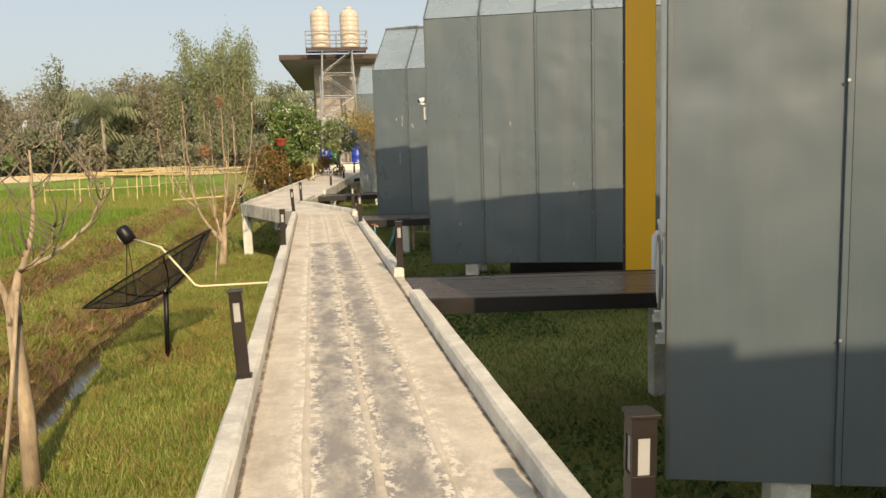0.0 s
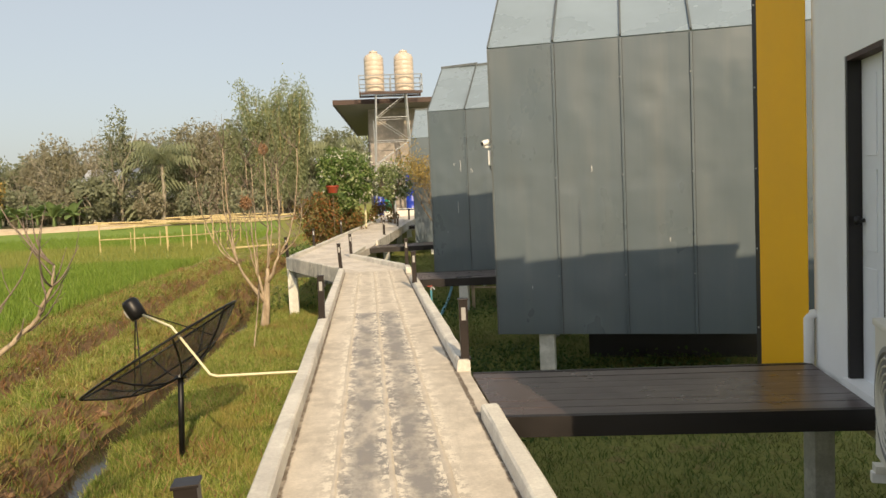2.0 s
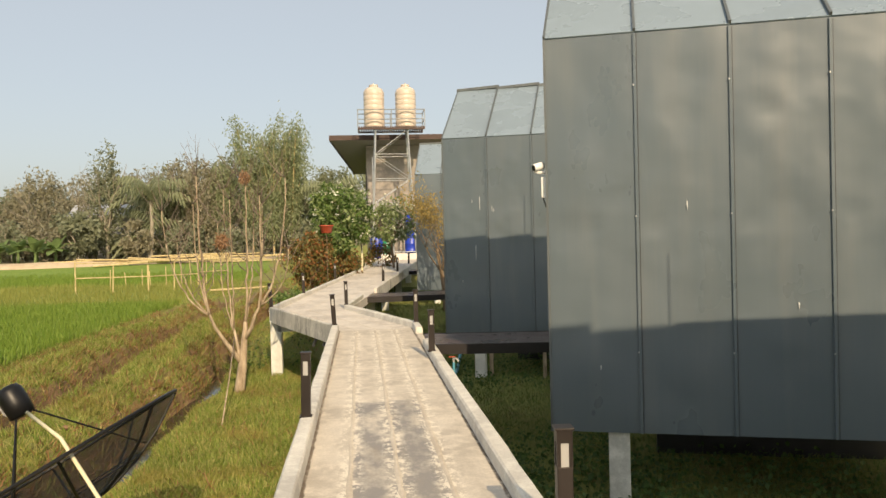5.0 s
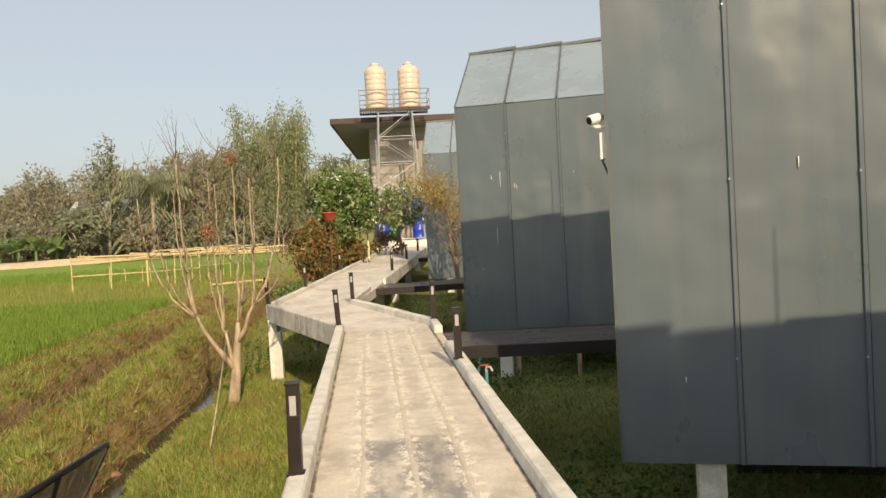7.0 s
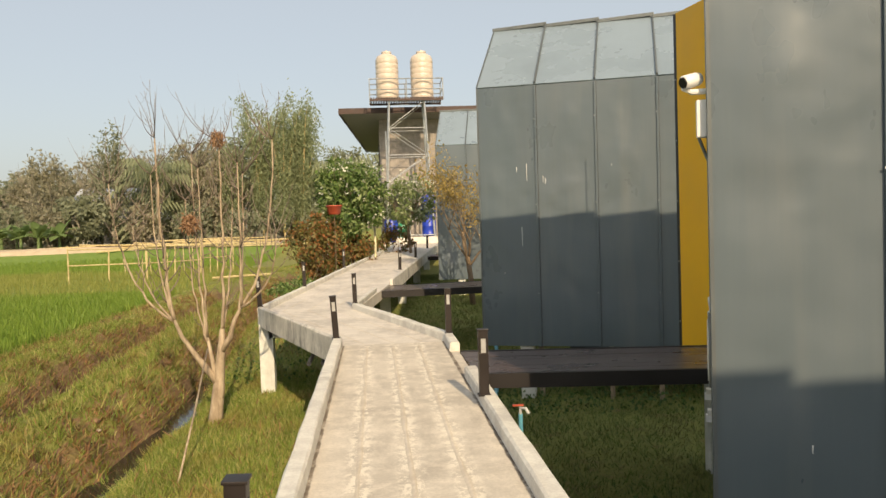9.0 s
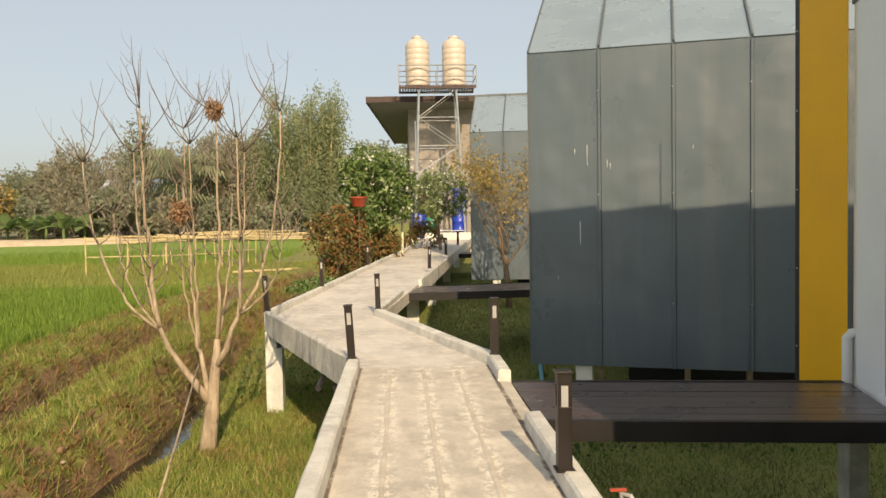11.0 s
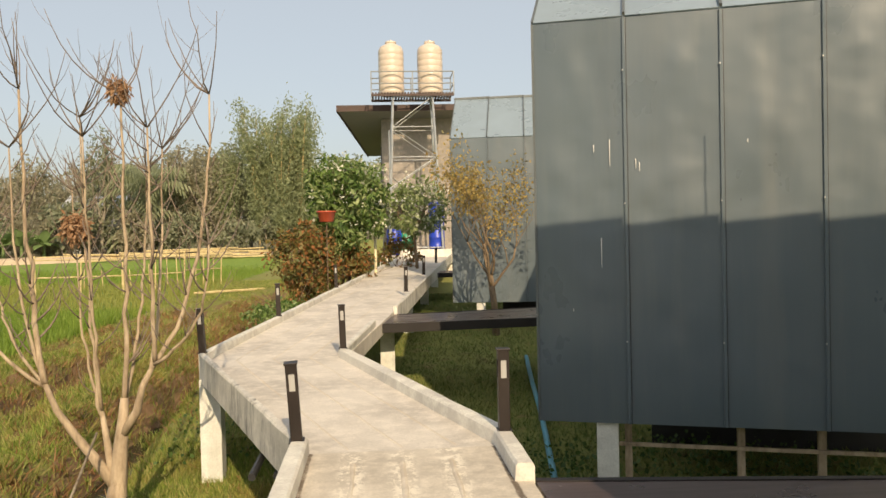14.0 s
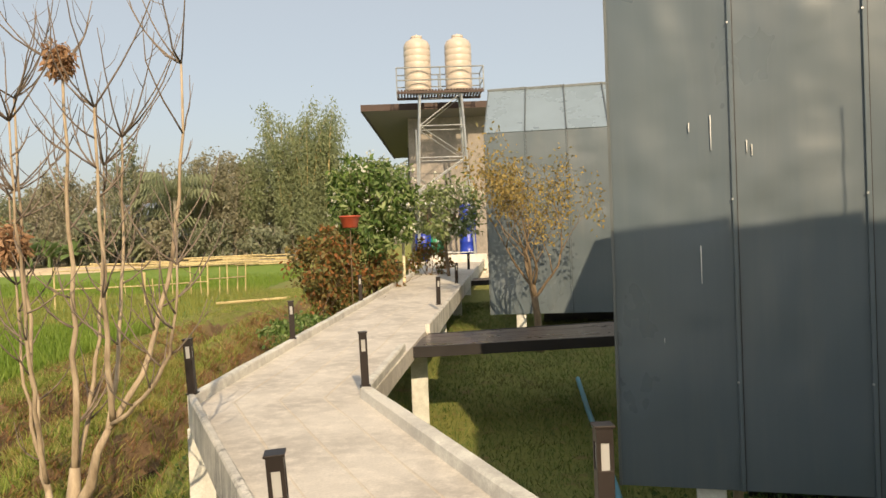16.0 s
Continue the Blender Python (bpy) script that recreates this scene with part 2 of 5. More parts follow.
DARKFRAME = plain("dark_door_frame", (0.02, 0.017, 0.016), 0.4)
BLACK = plain("black_metal", (0.012, 0.012, 0.013), 0.42, 0.4)
BROWNMETAL = plain("dark_brown_metal", (0.022, 0.016, 0.014), 0.45, 0.3, 0.2)
LENS = plain("frosted_lens", (0.38, 0.38, 0.375), 0.3, 0, 0.05)
BOARD = board_material()
BEAM = plain("black_stained_beam", (0.014, 0.011, 0.011), 0.5, 0, 0.3)
AC = plain("cream_plastic", (0.66, 0.64, 0.57), 0.45, 0, 0.06)
ACDARK = plain("grey_grille", (0.22, 0.22, 0.21), 0.5)
BLUELABEL = plain("blue_label", (0.03, 0.05, 0.2), 0.4)
PVC = plain("cream_pipe", (0.75, 0.68, 0.45), 0.45, 0, 0.06)
WHITEPVC = plain("white_plastic", (0.78, 0.78, 0.76), 0.4, 0, 0.05)
BLUEPVC = plain("blue_hose", (0.11, 0.34, 0.45), 0.45, 0, 0.15)
REDPLASTIC = plain("red_plastic", (0.42, 0.08, 0.04), 0.4, 0, 0.15)
BLUEPLASTIC = plain("blue_plastic", (0.02, 0.05, 0.42), 0.35, 0, 0.15)
GREENPLASTIC = plain("green_plastic", (0.02, 0.25, 0.12), 0.4, 0, 0.15)
TANK = plain("cream_tank_plastic", (0.56, 0.485, 0.41), 0.4, 0, 0.08)
FASCIA = plain("brown_fascia_wood", (0.055, 0.03, 0.024), 0.6, 0, 0.25)
SOFFIT = plain("soffit_board", (0.19, 0.185, 0.175), 0.7)
MESH = mesh_screen_material()
BARK = bark_material("grey_bark", (0.17, 0.125, 0.08), (0.46, 0.37, 0.26), 12)
# far trunks, with the distance haze mixed into the bark colour
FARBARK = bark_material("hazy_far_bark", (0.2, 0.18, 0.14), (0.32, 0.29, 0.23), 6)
DARKBARK = bark_material("brown_bark", (0.1, 0.07, 0.045), (0.22, 0.16, 0.1))
BAMBOO = bark_material("dry_bamboo", (0.36, 0.28, 0.13), (0.58, 0.48, 0.26), 8)
TWIG = bark_material("grey_twig", (0.1, 0.08, 0.07), (0.24, 0.19, 0.145), 25)
BLOSSOM = leaf_material("white_blossom", (0.62, 0.62, 0.5), (0.8, 0.8, 0.7))
NEST = leaf_material("dead_leaf", (0.26, 0.14, 0.07), (0.52, 0.34, 0.2), clear=0.2)
LEAF = leaf_material("glossy_leaf", (0.05, 0.105, 0.022), (0.18, 0.27, 0.065), (0.3, 0.36, 0.15))
LEAFPALE = leaf_material("pale_leaf", (0.1, 0.15, 0.045), (0.22, 0.27, 0.1), (0.36, 0.4, 0.22))
LEAFRED = leaf_material("reddish_leaf", (0.1, 0.125, 0.035), (0.24, 0.165, 0.055), (0.34, 0.14, 0.05))
LEAFGOLD = leaf_material("yellowing_leaf", (0.3, 0.21, 0.06), (0.48, 0.36, 0.12), (0.24, 0.22, 0.09))
# far foliage: base colours paled, the distance haze is put into them
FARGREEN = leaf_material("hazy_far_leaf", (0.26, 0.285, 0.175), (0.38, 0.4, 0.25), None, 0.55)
FARUNDER = leaf_material("hazy_undergrowth_leaf", (0.24, 0.265, 0.17), (0.35, 0.375, 0.25), None, 0.5)
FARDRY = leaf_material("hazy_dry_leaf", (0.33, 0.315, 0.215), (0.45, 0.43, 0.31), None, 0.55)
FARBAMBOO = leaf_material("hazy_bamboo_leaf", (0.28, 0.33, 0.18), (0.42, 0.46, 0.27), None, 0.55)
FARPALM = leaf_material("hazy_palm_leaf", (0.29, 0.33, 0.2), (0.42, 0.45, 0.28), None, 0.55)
BANANA = leaf_material("banana_leaf", (0.16, 0.24, 0.08), (0.3, 0.4, 0.16), None, 0.45)
GRASS = leaf_material("turf_blade", (0.1, 0.155, 0.022), (0.32, 0.4, 0.075), (0.46, 0.42, 0.15), 0.3, sere=(0.36, 0.27, 0.08))
# broad leaves, darker than the glossy leaf and without its pale tone
LOWLEAF = leaf_material("low_broad_leaf", (0.05, 0.1, 0.025), (0.12, 0.19, 0.05))
# greener court blades, with the cabins' shade partly put into the darker tone
COURTGRASS = leaf_material("court_grass", (0.085, 0.145, 0.03), (0.18, 0.25, 0.06), (0.3, 0.3, 0.1), 0.3, sere=(0.16, 0.12, 0.05))
DEADGRASS = leaf_material("dead_weed", (0.17, 0.085, 0.04), (0.42, 0.24, 0.11), (0.24, 0.23, 0.06), 0.2)
RICE = leaf_material("rice_blade", (0.14, 0.235, 0.03), (0.26, 0.35, 0.06), None, 0.35, ripe=True)
GROUND = ground_material()
SOIL = plain("dry_brown_earth", (0.24, 0.15, 0.085), 0.95, 0, 0.4, 14.0, 0.8)
STONE = plain("pale_stone", (0.4, 0.33, 0.25), 0.9, 0, 0.25, 12.0, 0.5)
WATER = Nodes("ditch_water").done((0.03, 0.028, 0.02), 0.08)
HAY = plain("pale_straw_road", (0.5, 0.4, 0.27), 0.95, 0, 0.25, 1.5)
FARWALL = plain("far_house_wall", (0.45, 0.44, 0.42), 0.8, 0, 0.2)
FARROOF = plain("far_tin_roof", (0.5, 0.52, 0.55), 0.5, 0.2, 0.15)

# ---- builders ----


def thing(name, label, category, at=Matrix.Identity(4), group="", kind=""):
    ob = tagged(new(name), label, category, group, kind)
    ob.matrix_world = at
    return ob


def link_mesh(name, bm, material, smooth=False):
    me = bpy.data.meshes.new(name)
    bm.to_mesh(me)
    bm.free()
    me.materials.append(material)
    if smooth:
        me.polygons.foreach_set("use_smooth", [True] * len(me.polygons))
    return new(name, me)


def part(name, bm, material, parent, label="", smooth=False):
    ob = link_mesh(name, bm, material, smooth)
    ob.parent = parent
    return tagged(ob, label)


def repeat(ob, m):
    """A second object on the mesh of a part, under the same parent."""
    o = ob.copy()
    scene.collection.objects.link(o)
    o.matrix_basis = m
    return o


def block(x0, x1, y0, y1, z0, z1, bevel=0.0, bm=None):
    bm = bm or bmesh.new()
    v = [bm.verts.new(p) for p in ((x0, y0, z0), (x1, y0, z0), (x1, y1, z0), (x0, y1, z0), (x0, y0, z1), (x1, y0, z1), (x1, y1, z1), (x0, y1, z1))]
    for f in ((3, 2, 1, 0), (4, 5, 6, 7), (0, 1, 5, 4), (1, 2, 6, 5), (2, 3, 7, 6), (3, 0, 4, 7)):
        bm.faces.new([v[i] for i in f])
    if bevel:
        bmesh.ops.bevel(bm, geom=bm.edges[:], offset=bevel, segments=2, affect="EDGES", profile=0.6)
    return bm


def prism(outline, z0, z1, bm=None):
    """An upright prism; z0 and z1 are heights or functions of (x, y)."""
    bm = bm or bmesh.new()
    low = z0 if callable(z0) else lambda x, y: z0
    high = z1 if callable(z1) else lambda x, y: z1
    a = [bm.verts.new((x, y, low(x, y))) for x, y in outline]
    b = [bm.verts.new((x, y, high(x, y))) for x, y in outline]
    k = len(outline)
    bm.faces.new(a[::-1])
    bm.faces.new(b)
    for i in range(k):
        bm.faces.new((a[i], a[(i + 1) % k], b[(i + 1) % k], b[i]))
    bmesh.ops.recalc_face_normals(bm, faces=bm.faces[:])
    return bm


def tube(points, radii, sides=8, bm=None, cap=True):
    """A tapered pipe along points."""
    bm = bm or bmesh.new()
    pts = [Vector(p) for p in points]
    if not hasattr(radii, "__len__"):
        radii = [radii] * len(pts)
    rings = []
    side = None
    for i, p in enumerate(pts):
        d = (pts[min(i + 1, len(pts) - 1)] - pts[max(i - 1, 0)]).normalized()
        if side is None:
            side = d.orthogonal().normalized()
        else:
            side = (side - d * side.dot(d))
            side = side.normalized() if side.length > 1e-6 else d.orthogonal().normalized()
        other = d.cross(side)
        rings.append([bm.verts.new(p + (side * math.cos(a) + other * math.sin(a)) * radii[i]) for a in [2 * math.pi * k / sides for k in range(sides)]])
    for a, b in zip(rings, rings[1:]):
        for k in range(sides):
            bm.faces.new((a[k], a[(k + 1) % sides], b[(k + 1) % sides], b[k]))
    if cap:
        bm.faces.new(rings[0][::-1])
        bm.faces.new(rings[-1])
    return bm


def lathe(profile, sides=24, bm=None):
    """A turned body from (radius, height) pairs."""
    bm = bm or bmesh.new()
    rings = [[bm.verts.new((max(r, 0.001) * math.cos(2 * math.pi * k / sides), max(r, 0.001) * math.sin(2 * math.pi * k / sides), z)) for k in range(sides)] for r, z in profile]
    for a, b in zip(rings, rings[1:]):
        for k in range(sides):
            bm.faces.new((a[k], a[(k + 1) % sides], b[(k + 1) % sides], b[k]))
    bm.faces.new(rings[0][::-1])
    bm.faces.new(rings[-1])
    return bm


def fast_mesh(name, verts, quads, material, smooth=False):
    """A mesh object from arrays of corner positions and quad indices."""
    me = bpy.data.meshes.new(name)
    n, f = len(verts), len(quads)
    me.vertices.add(n)
    me.vertices.foreach_set("co", np.asarray(verts, np.float32).ravel())
    me.loops.add(f * 4)
    me.loops.foreach_set("vertex_index", np.asarray(quads, np.int32).ravel())
    me.polygons.add(f)
    me.polygons.foreach_set("loop_start", np.arange(f, dtype=np.int32) * 4)
    me.polygons.foreach_set("use_smooth", np.full(f, smooth))
    me.update(calc_edges=True)
    me.validate()
    me.materials.append(material)
    return new(name, me)


def leaf_cloud(name, centres, size, material, rng, droop=0.3, long=2.2):
    """Many small lens-shaped leaves, each a bent quad, at the given centres."""
    c = np.asarray(centres, float)
    n = len(c)
    d = rng.normal(size=(n, 3))
    d[:, 2] -= droop
    d /= np.linalg.norm(d, axis=1)[:, None]
    s = np.cross(d, rng.normal(size=(n, 3)))
    s /= np.linalg.norm(s, axis=1)[:, None]
    k = (size * rng.uniform(0.6, 1.35, n))[:, None]
    mid = c + d * k * 0.5
    tip = c + d * k + np.array([0, 0, -0.12]) * k
    w = k / long / 2 * 1.3
    v = np.stack([c, mid + s * w, tip, mid - s * w], 1).reshape(-1, 3)
    return fast_mesh(name, v, np.arange(4 * n).reshape(-1, 4), material)


def ground_z(x, y):
    """Height of the ground sheet (numpy arrays or numbers)."""
    x, y = np.asarray(x, float), np.asarray(y, float)
    sm = lambda a, lo, hi: (lambda t: t * t * (3 - 2 * t))(np.clip((a - lo) / (hi - lo), 0, 1))
    wav = 0.07 * np.sin(y * 0.55) + 0.05 * np.sin(y * 1.3 + 1) + 0.035 * np.sin(y * 3.1) + 0.02 * np.sin(y * 7.3 + x * 3)
    z = np.full(np.broadcast(x, y).shape, -1.14)
    near = 1 - sm(y, 30, 44)
    gauss = lambda c, w: np.exp(-((x - c - wav) / w) ** 2)
    # a furrow with a steep far side and a gentle near side
    cut = lambda c: np.where(x - c - wav > 0, np.exp(-((x - c - wav) / 0.3) ** 2), np.exp(-((x - c - wav) / 0.15) ** 2))
    z = z - 0.3 * cut(-2.98) * near + 0.3 * gauss(-3.6, 0.34) * near - 0.42 * cut(-5.1) * near
    z = z + 0.3 * gauss(-5.75, 0.5) * near - 0.26 * cut(-7.15) * near + 0.12 * gauss(-4.35, 0.3) * near
    rough = sm(-x, 2.4, 3.2) * (1 - sm(-x, 7.0, 7.8)) * near
    z = z + rough * (0.09 * np.sin(x * 5.1 + y * 2.3) * np.sin(y * 3.7 - x * 1.9) + 0.065 * np.sin(x * 11 + y * 7) * np.sin(y * 9 - x * 4) + 0.022 * np.sin(x * 19 + y * 5) * np.sin(y * 17 - x * 7))
    z = z + 0.012 * np.sin(x * 3.3 + 1) * np.sin(y * 2.7)
    rise = sm(y, 15.5, 25) * 0.5 + sm(y, 24, 40) * 0.35
    z = z + rise * sm(x, -5.5, -2.2)
    z = z - 0.05 * sm(-x, 7.2, 8.0) + 1.1 * sm(y, 64, 71)
    return z

# ---- ground ----
random.seed(4)
rng = np.random.default_rng(4)


def axis_steps(stops):
    """Grid lines: (start, step) pairs, the last one the end."""
    out = []
    for (a, s), (b, _) in zip(stops, stops[1:]):
        out += list(np.arange(a, b - 1e-6, s))
    return np.array(out + [stops[-1][0]])


def build_ground():
    gx = axis_steps([(-1500, 300), (-300, 50), (-100, 8), (-20, 1.0), (-8, 0.075), (-2.2, 0.3), (7, 3), (40, 20), (100, 200), (1500, 0)])
    gy = axis_steps([(-600, 100), (-100, 20), (-20, 3), (-5, 0.22), (32, 0.6), (60, 1.5), (80, 10), (200, 100), (2500, 0)])
    xx, yy = np.meshgrid(gx, gy)
    v = np.stack([xx, yy, ground_z(xx, yy)], -1).reshape(-1, 3)
    w = len(gx)
    i = (np.arange(len(gy) - 1)[:, None] * w + np.arange(w - 1)[None]).ravel()
    ob = fast_mesh("ground", v, np.stack([i, i + 1, i + w + 1, i + w], 1), GROUND, True)
    return tagged(ob, "grassy ground with muddy furrows and rice paddy", "ground", kind="structure")


build_ground()


def blades(name, xy, height, width, material, label, category, lean=0.35, fall=-0.4, bare=1.0):
    """Grass blades; fall is the steepest drop towards the walkway that they grow on, bare the share kept off such drops."""
    slope = (ground_z(xy[:, 0] + 0.05, xy[:, 1]) - ground_z(xy[:, 0] - 0.05, xy[:, 1])) / 0.1 + rng.uniform(-0.15, 0.15, len(xy))
    keep = (slope > fall) | (rng.uniform(0, 1, len(xy)) < 0.3) if bare >= 1.0 else (slope < fall) | (rng.uniform(0, 1, len(xy)) < bare)
    xy = xy[keep & (ground_z(xy[:, 0], xy[:, 1]) > -1.27 - rng.uniform(0, 0.1, len(xy)))]
    n = len(xy)
    x, y = xy[:, 0], xy[:, 1]
    z = ground_z(x, y) - 0.01
    h = height * rng.uniform(0.45, 1.25, n)
    a = rng.uniform(0, 2 * math.pi, n)
    dx, dy = np.cos(a) * width / 2, np.sin(a) * width / 2
    lx, ly = rng.normal(0, lean, n) * h, rng.normal(0, lean, n) * h
    p0 = np.stack([x - dx, y - dy, z], 1)
    p1 = np.stack([x + dx, y + dy, z], 1)
    p2 = np.stack([x + dx * 0.25 + lx, y + dy * 0.25 + ly, z + h], 1)
    p3 = np.stack([x - dx * 0.25 + lx, y - dy * 0.25 + ly, z + h], 1)
    v = np.stack([p0, p1, p2, p3], 1).reshape(-1, 3)
    ob = fast_mesh(name, v, np.arange(4 * n).reshape(-1, 4), material)
    return tagged(ob, label, category, kind="stuff")


def scatter(n, x0, x1, y0, y1, clump=0.0, cell=0.5):
    p = np.stack([rng.uniform(x0, x1, n), rng.uniform(y0, y1, n)], 1)
    if clump:
        k = np.sin(p[:, 0] * 2.1 / cell + 1.3 * np.sin(p[:, 1] * 1.7 / cell)) * np.sin(p[:, 1] * 1.9 / cell + np.sin(p[:, 0] * 2.9 / cell))
        p = p[rng.uniform(-1, 1, n) < k * clump + (1 - clump)]
    return p


blades("turf", np.concatenate([scatter(230000, -2.85, -0.62, -6, 17, 0.45, 0.6), scatter(34000, -3.2, -1.2, 17, 34, 0.4)]), 0.075, 0.01, GRASS, "short green grass beside the raised walkway", "grass", 0.45)
blades("court_turf", np.concatenate([scatter(130000, 0.55, 5.5, -6, 16, 0.6, 0.6), scatter(80000, -0.4, 5.0, 16, 30, 0.5, 0.6)]), 0.06, 0.012, COURTGRASS, "short grass in the shade between cabins", "grass", 0.6)
blades("weeds", np.concatenate([scatter(330000, -7.6, -2.9, -4, 23, 0.5, 0.45), scatter(80000, -7.6, -2.4, 22, 50, 0.5, 0.7)]), 0.085, 0.013, GRASS, "patchy green weeds on the furrow banks", "weeds", 0.6, -0.35)
blades("tall_tufts", scatter(70000, -7.6, -2.9, -4, 26, 0.98, 0.8), 0.17, 0.012, GRASS, "taller grass tufts on the furrow banks", "grass", 0.45, -0.3)
blades("dead_weeds", np.concatenate([scatter(230000, -7.6, -2.8, -4, 30, 0.75, 0.35), scatter(60000, -2.8, -0.9, -2, 22, 0.97, 0.8), scatter(2600, -2.35, -1.55, 6.0, 6.8)]), 0.1, 0.017, DEADGRASS, "dry brown dead weeds on the furrow banks", "weeds", 0.85, -0.45, 0.12)
blades("rice", np.concatenate([scatter(110000, -17, -7.5, -4, 34, 0.25, 1.5), scatter(60000, -34, -7.6, 30, 66, 0.2, 2.5), scatter(30000, -60, -16, 12, 66, 0.2, 3)]), 0.24, 0.035, RICE, "bright green young rice in the paddy", "rice", 0.22)


def low_leaves():
    """Broad-leaved weeds in the shade round the cabin posts."""
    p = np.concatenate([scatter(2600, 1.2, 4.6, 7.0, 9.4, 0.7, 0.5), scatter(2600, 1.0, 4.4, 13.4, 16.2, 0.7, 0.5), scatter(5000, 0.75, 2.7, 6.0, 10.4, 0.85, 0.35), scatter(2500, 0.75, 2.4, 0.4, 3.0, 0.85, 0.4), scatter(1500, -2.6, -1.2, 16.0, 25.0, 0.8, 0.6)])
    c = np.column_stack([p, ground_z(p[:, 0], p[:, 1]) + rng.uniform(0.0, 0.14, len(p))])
    tagged(leaf_cloud("broad_leaved_weeds", c, 0.05, LOWLEAF, rng, -0.2, 1.6), "low broad-leaved weeds around the cabin posts", "weeds", kind="stuff")


low_leaves()


def soil_clods():
    """Lumps of dry turned earth along the furrow edges, with a few pale stones."""
    rnd = random.Random(9)
    for k in range(60):
        c = rnd.choice((-3.45, -3.3, -5.5, -5.4, -6.2, -2.6))
        x, y = c + rnd.gauss(0, 0.12), rnd.uniform(-1, 24)
        bm = bmesh.new()
        bmesh.ops.create_icosphere(bm, subdivisions=2, radius=rnd.uniform(0.03, 0.07))
        ph = rnd.uniform(0, 40)
        for v in bm.verts:
            v.co *= 1 + 0.7 * noise.noise(v.co * 22 + Vector((ph, 0, 0)))
            v.co.z *= 0.55
        stone = k % 6 == 0
        ob = link_mesh("stone" if stone else "soil_clod", bm, STONE if stone else SOIL, True)
        ob.matrix_world = pose(x, y, float(ground_z(x, y)) + 0.01, 0, 0, rnd.uniform(0, 360))
        tagged(ob, "pale rounded stone lying on the furrow bank" if stone else "lump of dry brown earth on the furrow bank", "stone" if stone else "soil clod", "stones on the banks" if stone else "clods on the banks")


soil_clods()


def ditch_water():
    bm = bmesh.new()
    rows = []
    for i in range(140):
        y = -4 + i * 0.3
        c = -2.93 + 0.07 * math.sin(y * 0.55) + 0.05 * math.sin(y * 1.3 + 1) + 0.035 * math.sin(y * 3.1)
        w = 0.17 + 0.05 * math.sin(y * 2.2)
        rows.append([bm.verts.new((c + s * w, y, -1.3)) for s in (-1, 1)])
    for a, b in zip(rows, rows[1:]):
        bm.faces.new((a[0], a[1], b[1], b[0]))
    ob = link_mesh("water", bm, WATER)
    tagged(ob, "narrow strip of muddy water in the ditch", "water", kind="structure")


ditch_water()

# ---- walkway ----
K = 0.085  # kerb height
LEFT2, RIGHT2 = (-1.86, 15.76), (-0.44, 15.72)


def deck3_z(x, y):
    return max(0.0, (y - 15.7) * 0.017)


DIR3 = 0.132
END3 = 36.0
left3 = (LEFT2[0] + DIR3 * (END3 - LEFT2[1]), END3)
right3 = (RIGHT2[0] + DIR3 * (END3 - RIGHT2[1]) + 0.35, END3)

walkway = thing("walkway", "raised pale concrete walkway with low kerbs on legs", "walkway", kind="structure")
part("deck", prism([(-0.6, -7), (0.6, -7), (0.6, 12.35), (-0.6, 12.35)], -0.17, 0.0), DECK, walkway)
part("deck", prism([(-0.6, 12.35), (0.6, 12.35), RIGHT2, LEFT2], -0.17, 0.0), RENDER, walkway)
part("deck", prism([LEFT2, RIGHT2, right3, left3], lambda x, y: deck3_z(x, y) - 0.17, lambda x, y: deck3_z(x, y)), RENDER, walkway)


def ridge_line(points, w=0.016, h=0.009):
    """A low uneven mortar ridge along the deck."""
    bm = bmesh.new()
    rows = []
    for i, (x, y) in enumerate(points):
        j = noise.noise((x * 3, y * 1.3, 1.0)) + 0.6 * noise.noise((x * 3, y * 6, 4.0))
        ww = w * (1 + 0.5 * noise.noise((x * 5, y * 2.1, 2.0)) + 0.5 * noise.noise((x * 5, y * 9, 7.0)))
        z = deck3_z(x, y)
        rows.append([bm.verts.new((x + j * 0.008 + s * ww, y, z + zz)) for s, zz in ((-1, -0.002), (-0.45, h * (0.8 + 0.3 * math.sin(i * 3.3))), (0.45, h), (1, -0.002))])
    for a, b in zip(rows, rows[1:]):
        for k in range(3):
            bm.faces.new((a[k], a[k + 1], b[k + 1], b[k]))
    return bm


for rx in (-0.27, -0.01, 0.245):
    part("mortar_ridge", ridge_line([(rx, -6.9 + 0.06 * i) for i in range(318)]), RIDGE, walkway, "rough pale mortar ridge", True)
for f in (0.25, 0.5, 0.75):
    a = (LEFT2[0] + f * (RIGHT2[0] - LEFT2[0]), 15.75)
    b = (left3[0] + f * (right3[0] - left3[0]), END3)
    part("mortar_ridge", ridge_line([(a[0] + (b[0] - a[0]) * i / 150, a[1] + (b[1] - a[1]) * i / 150) for i in range(151)], 0.011, 0.004), RIDGE, walkway, "", True)
    c = (-0.6 + f * 1.2, 12.4)
    part("mortar_ridge", ridge_line([(c[0] + (a[0] - c[0]) * i / 40, c[1] + (a[1] - c[1]) * i / 40) for i in range(41)], 0.011, 0.004), RIDGE, walkway, "", True)


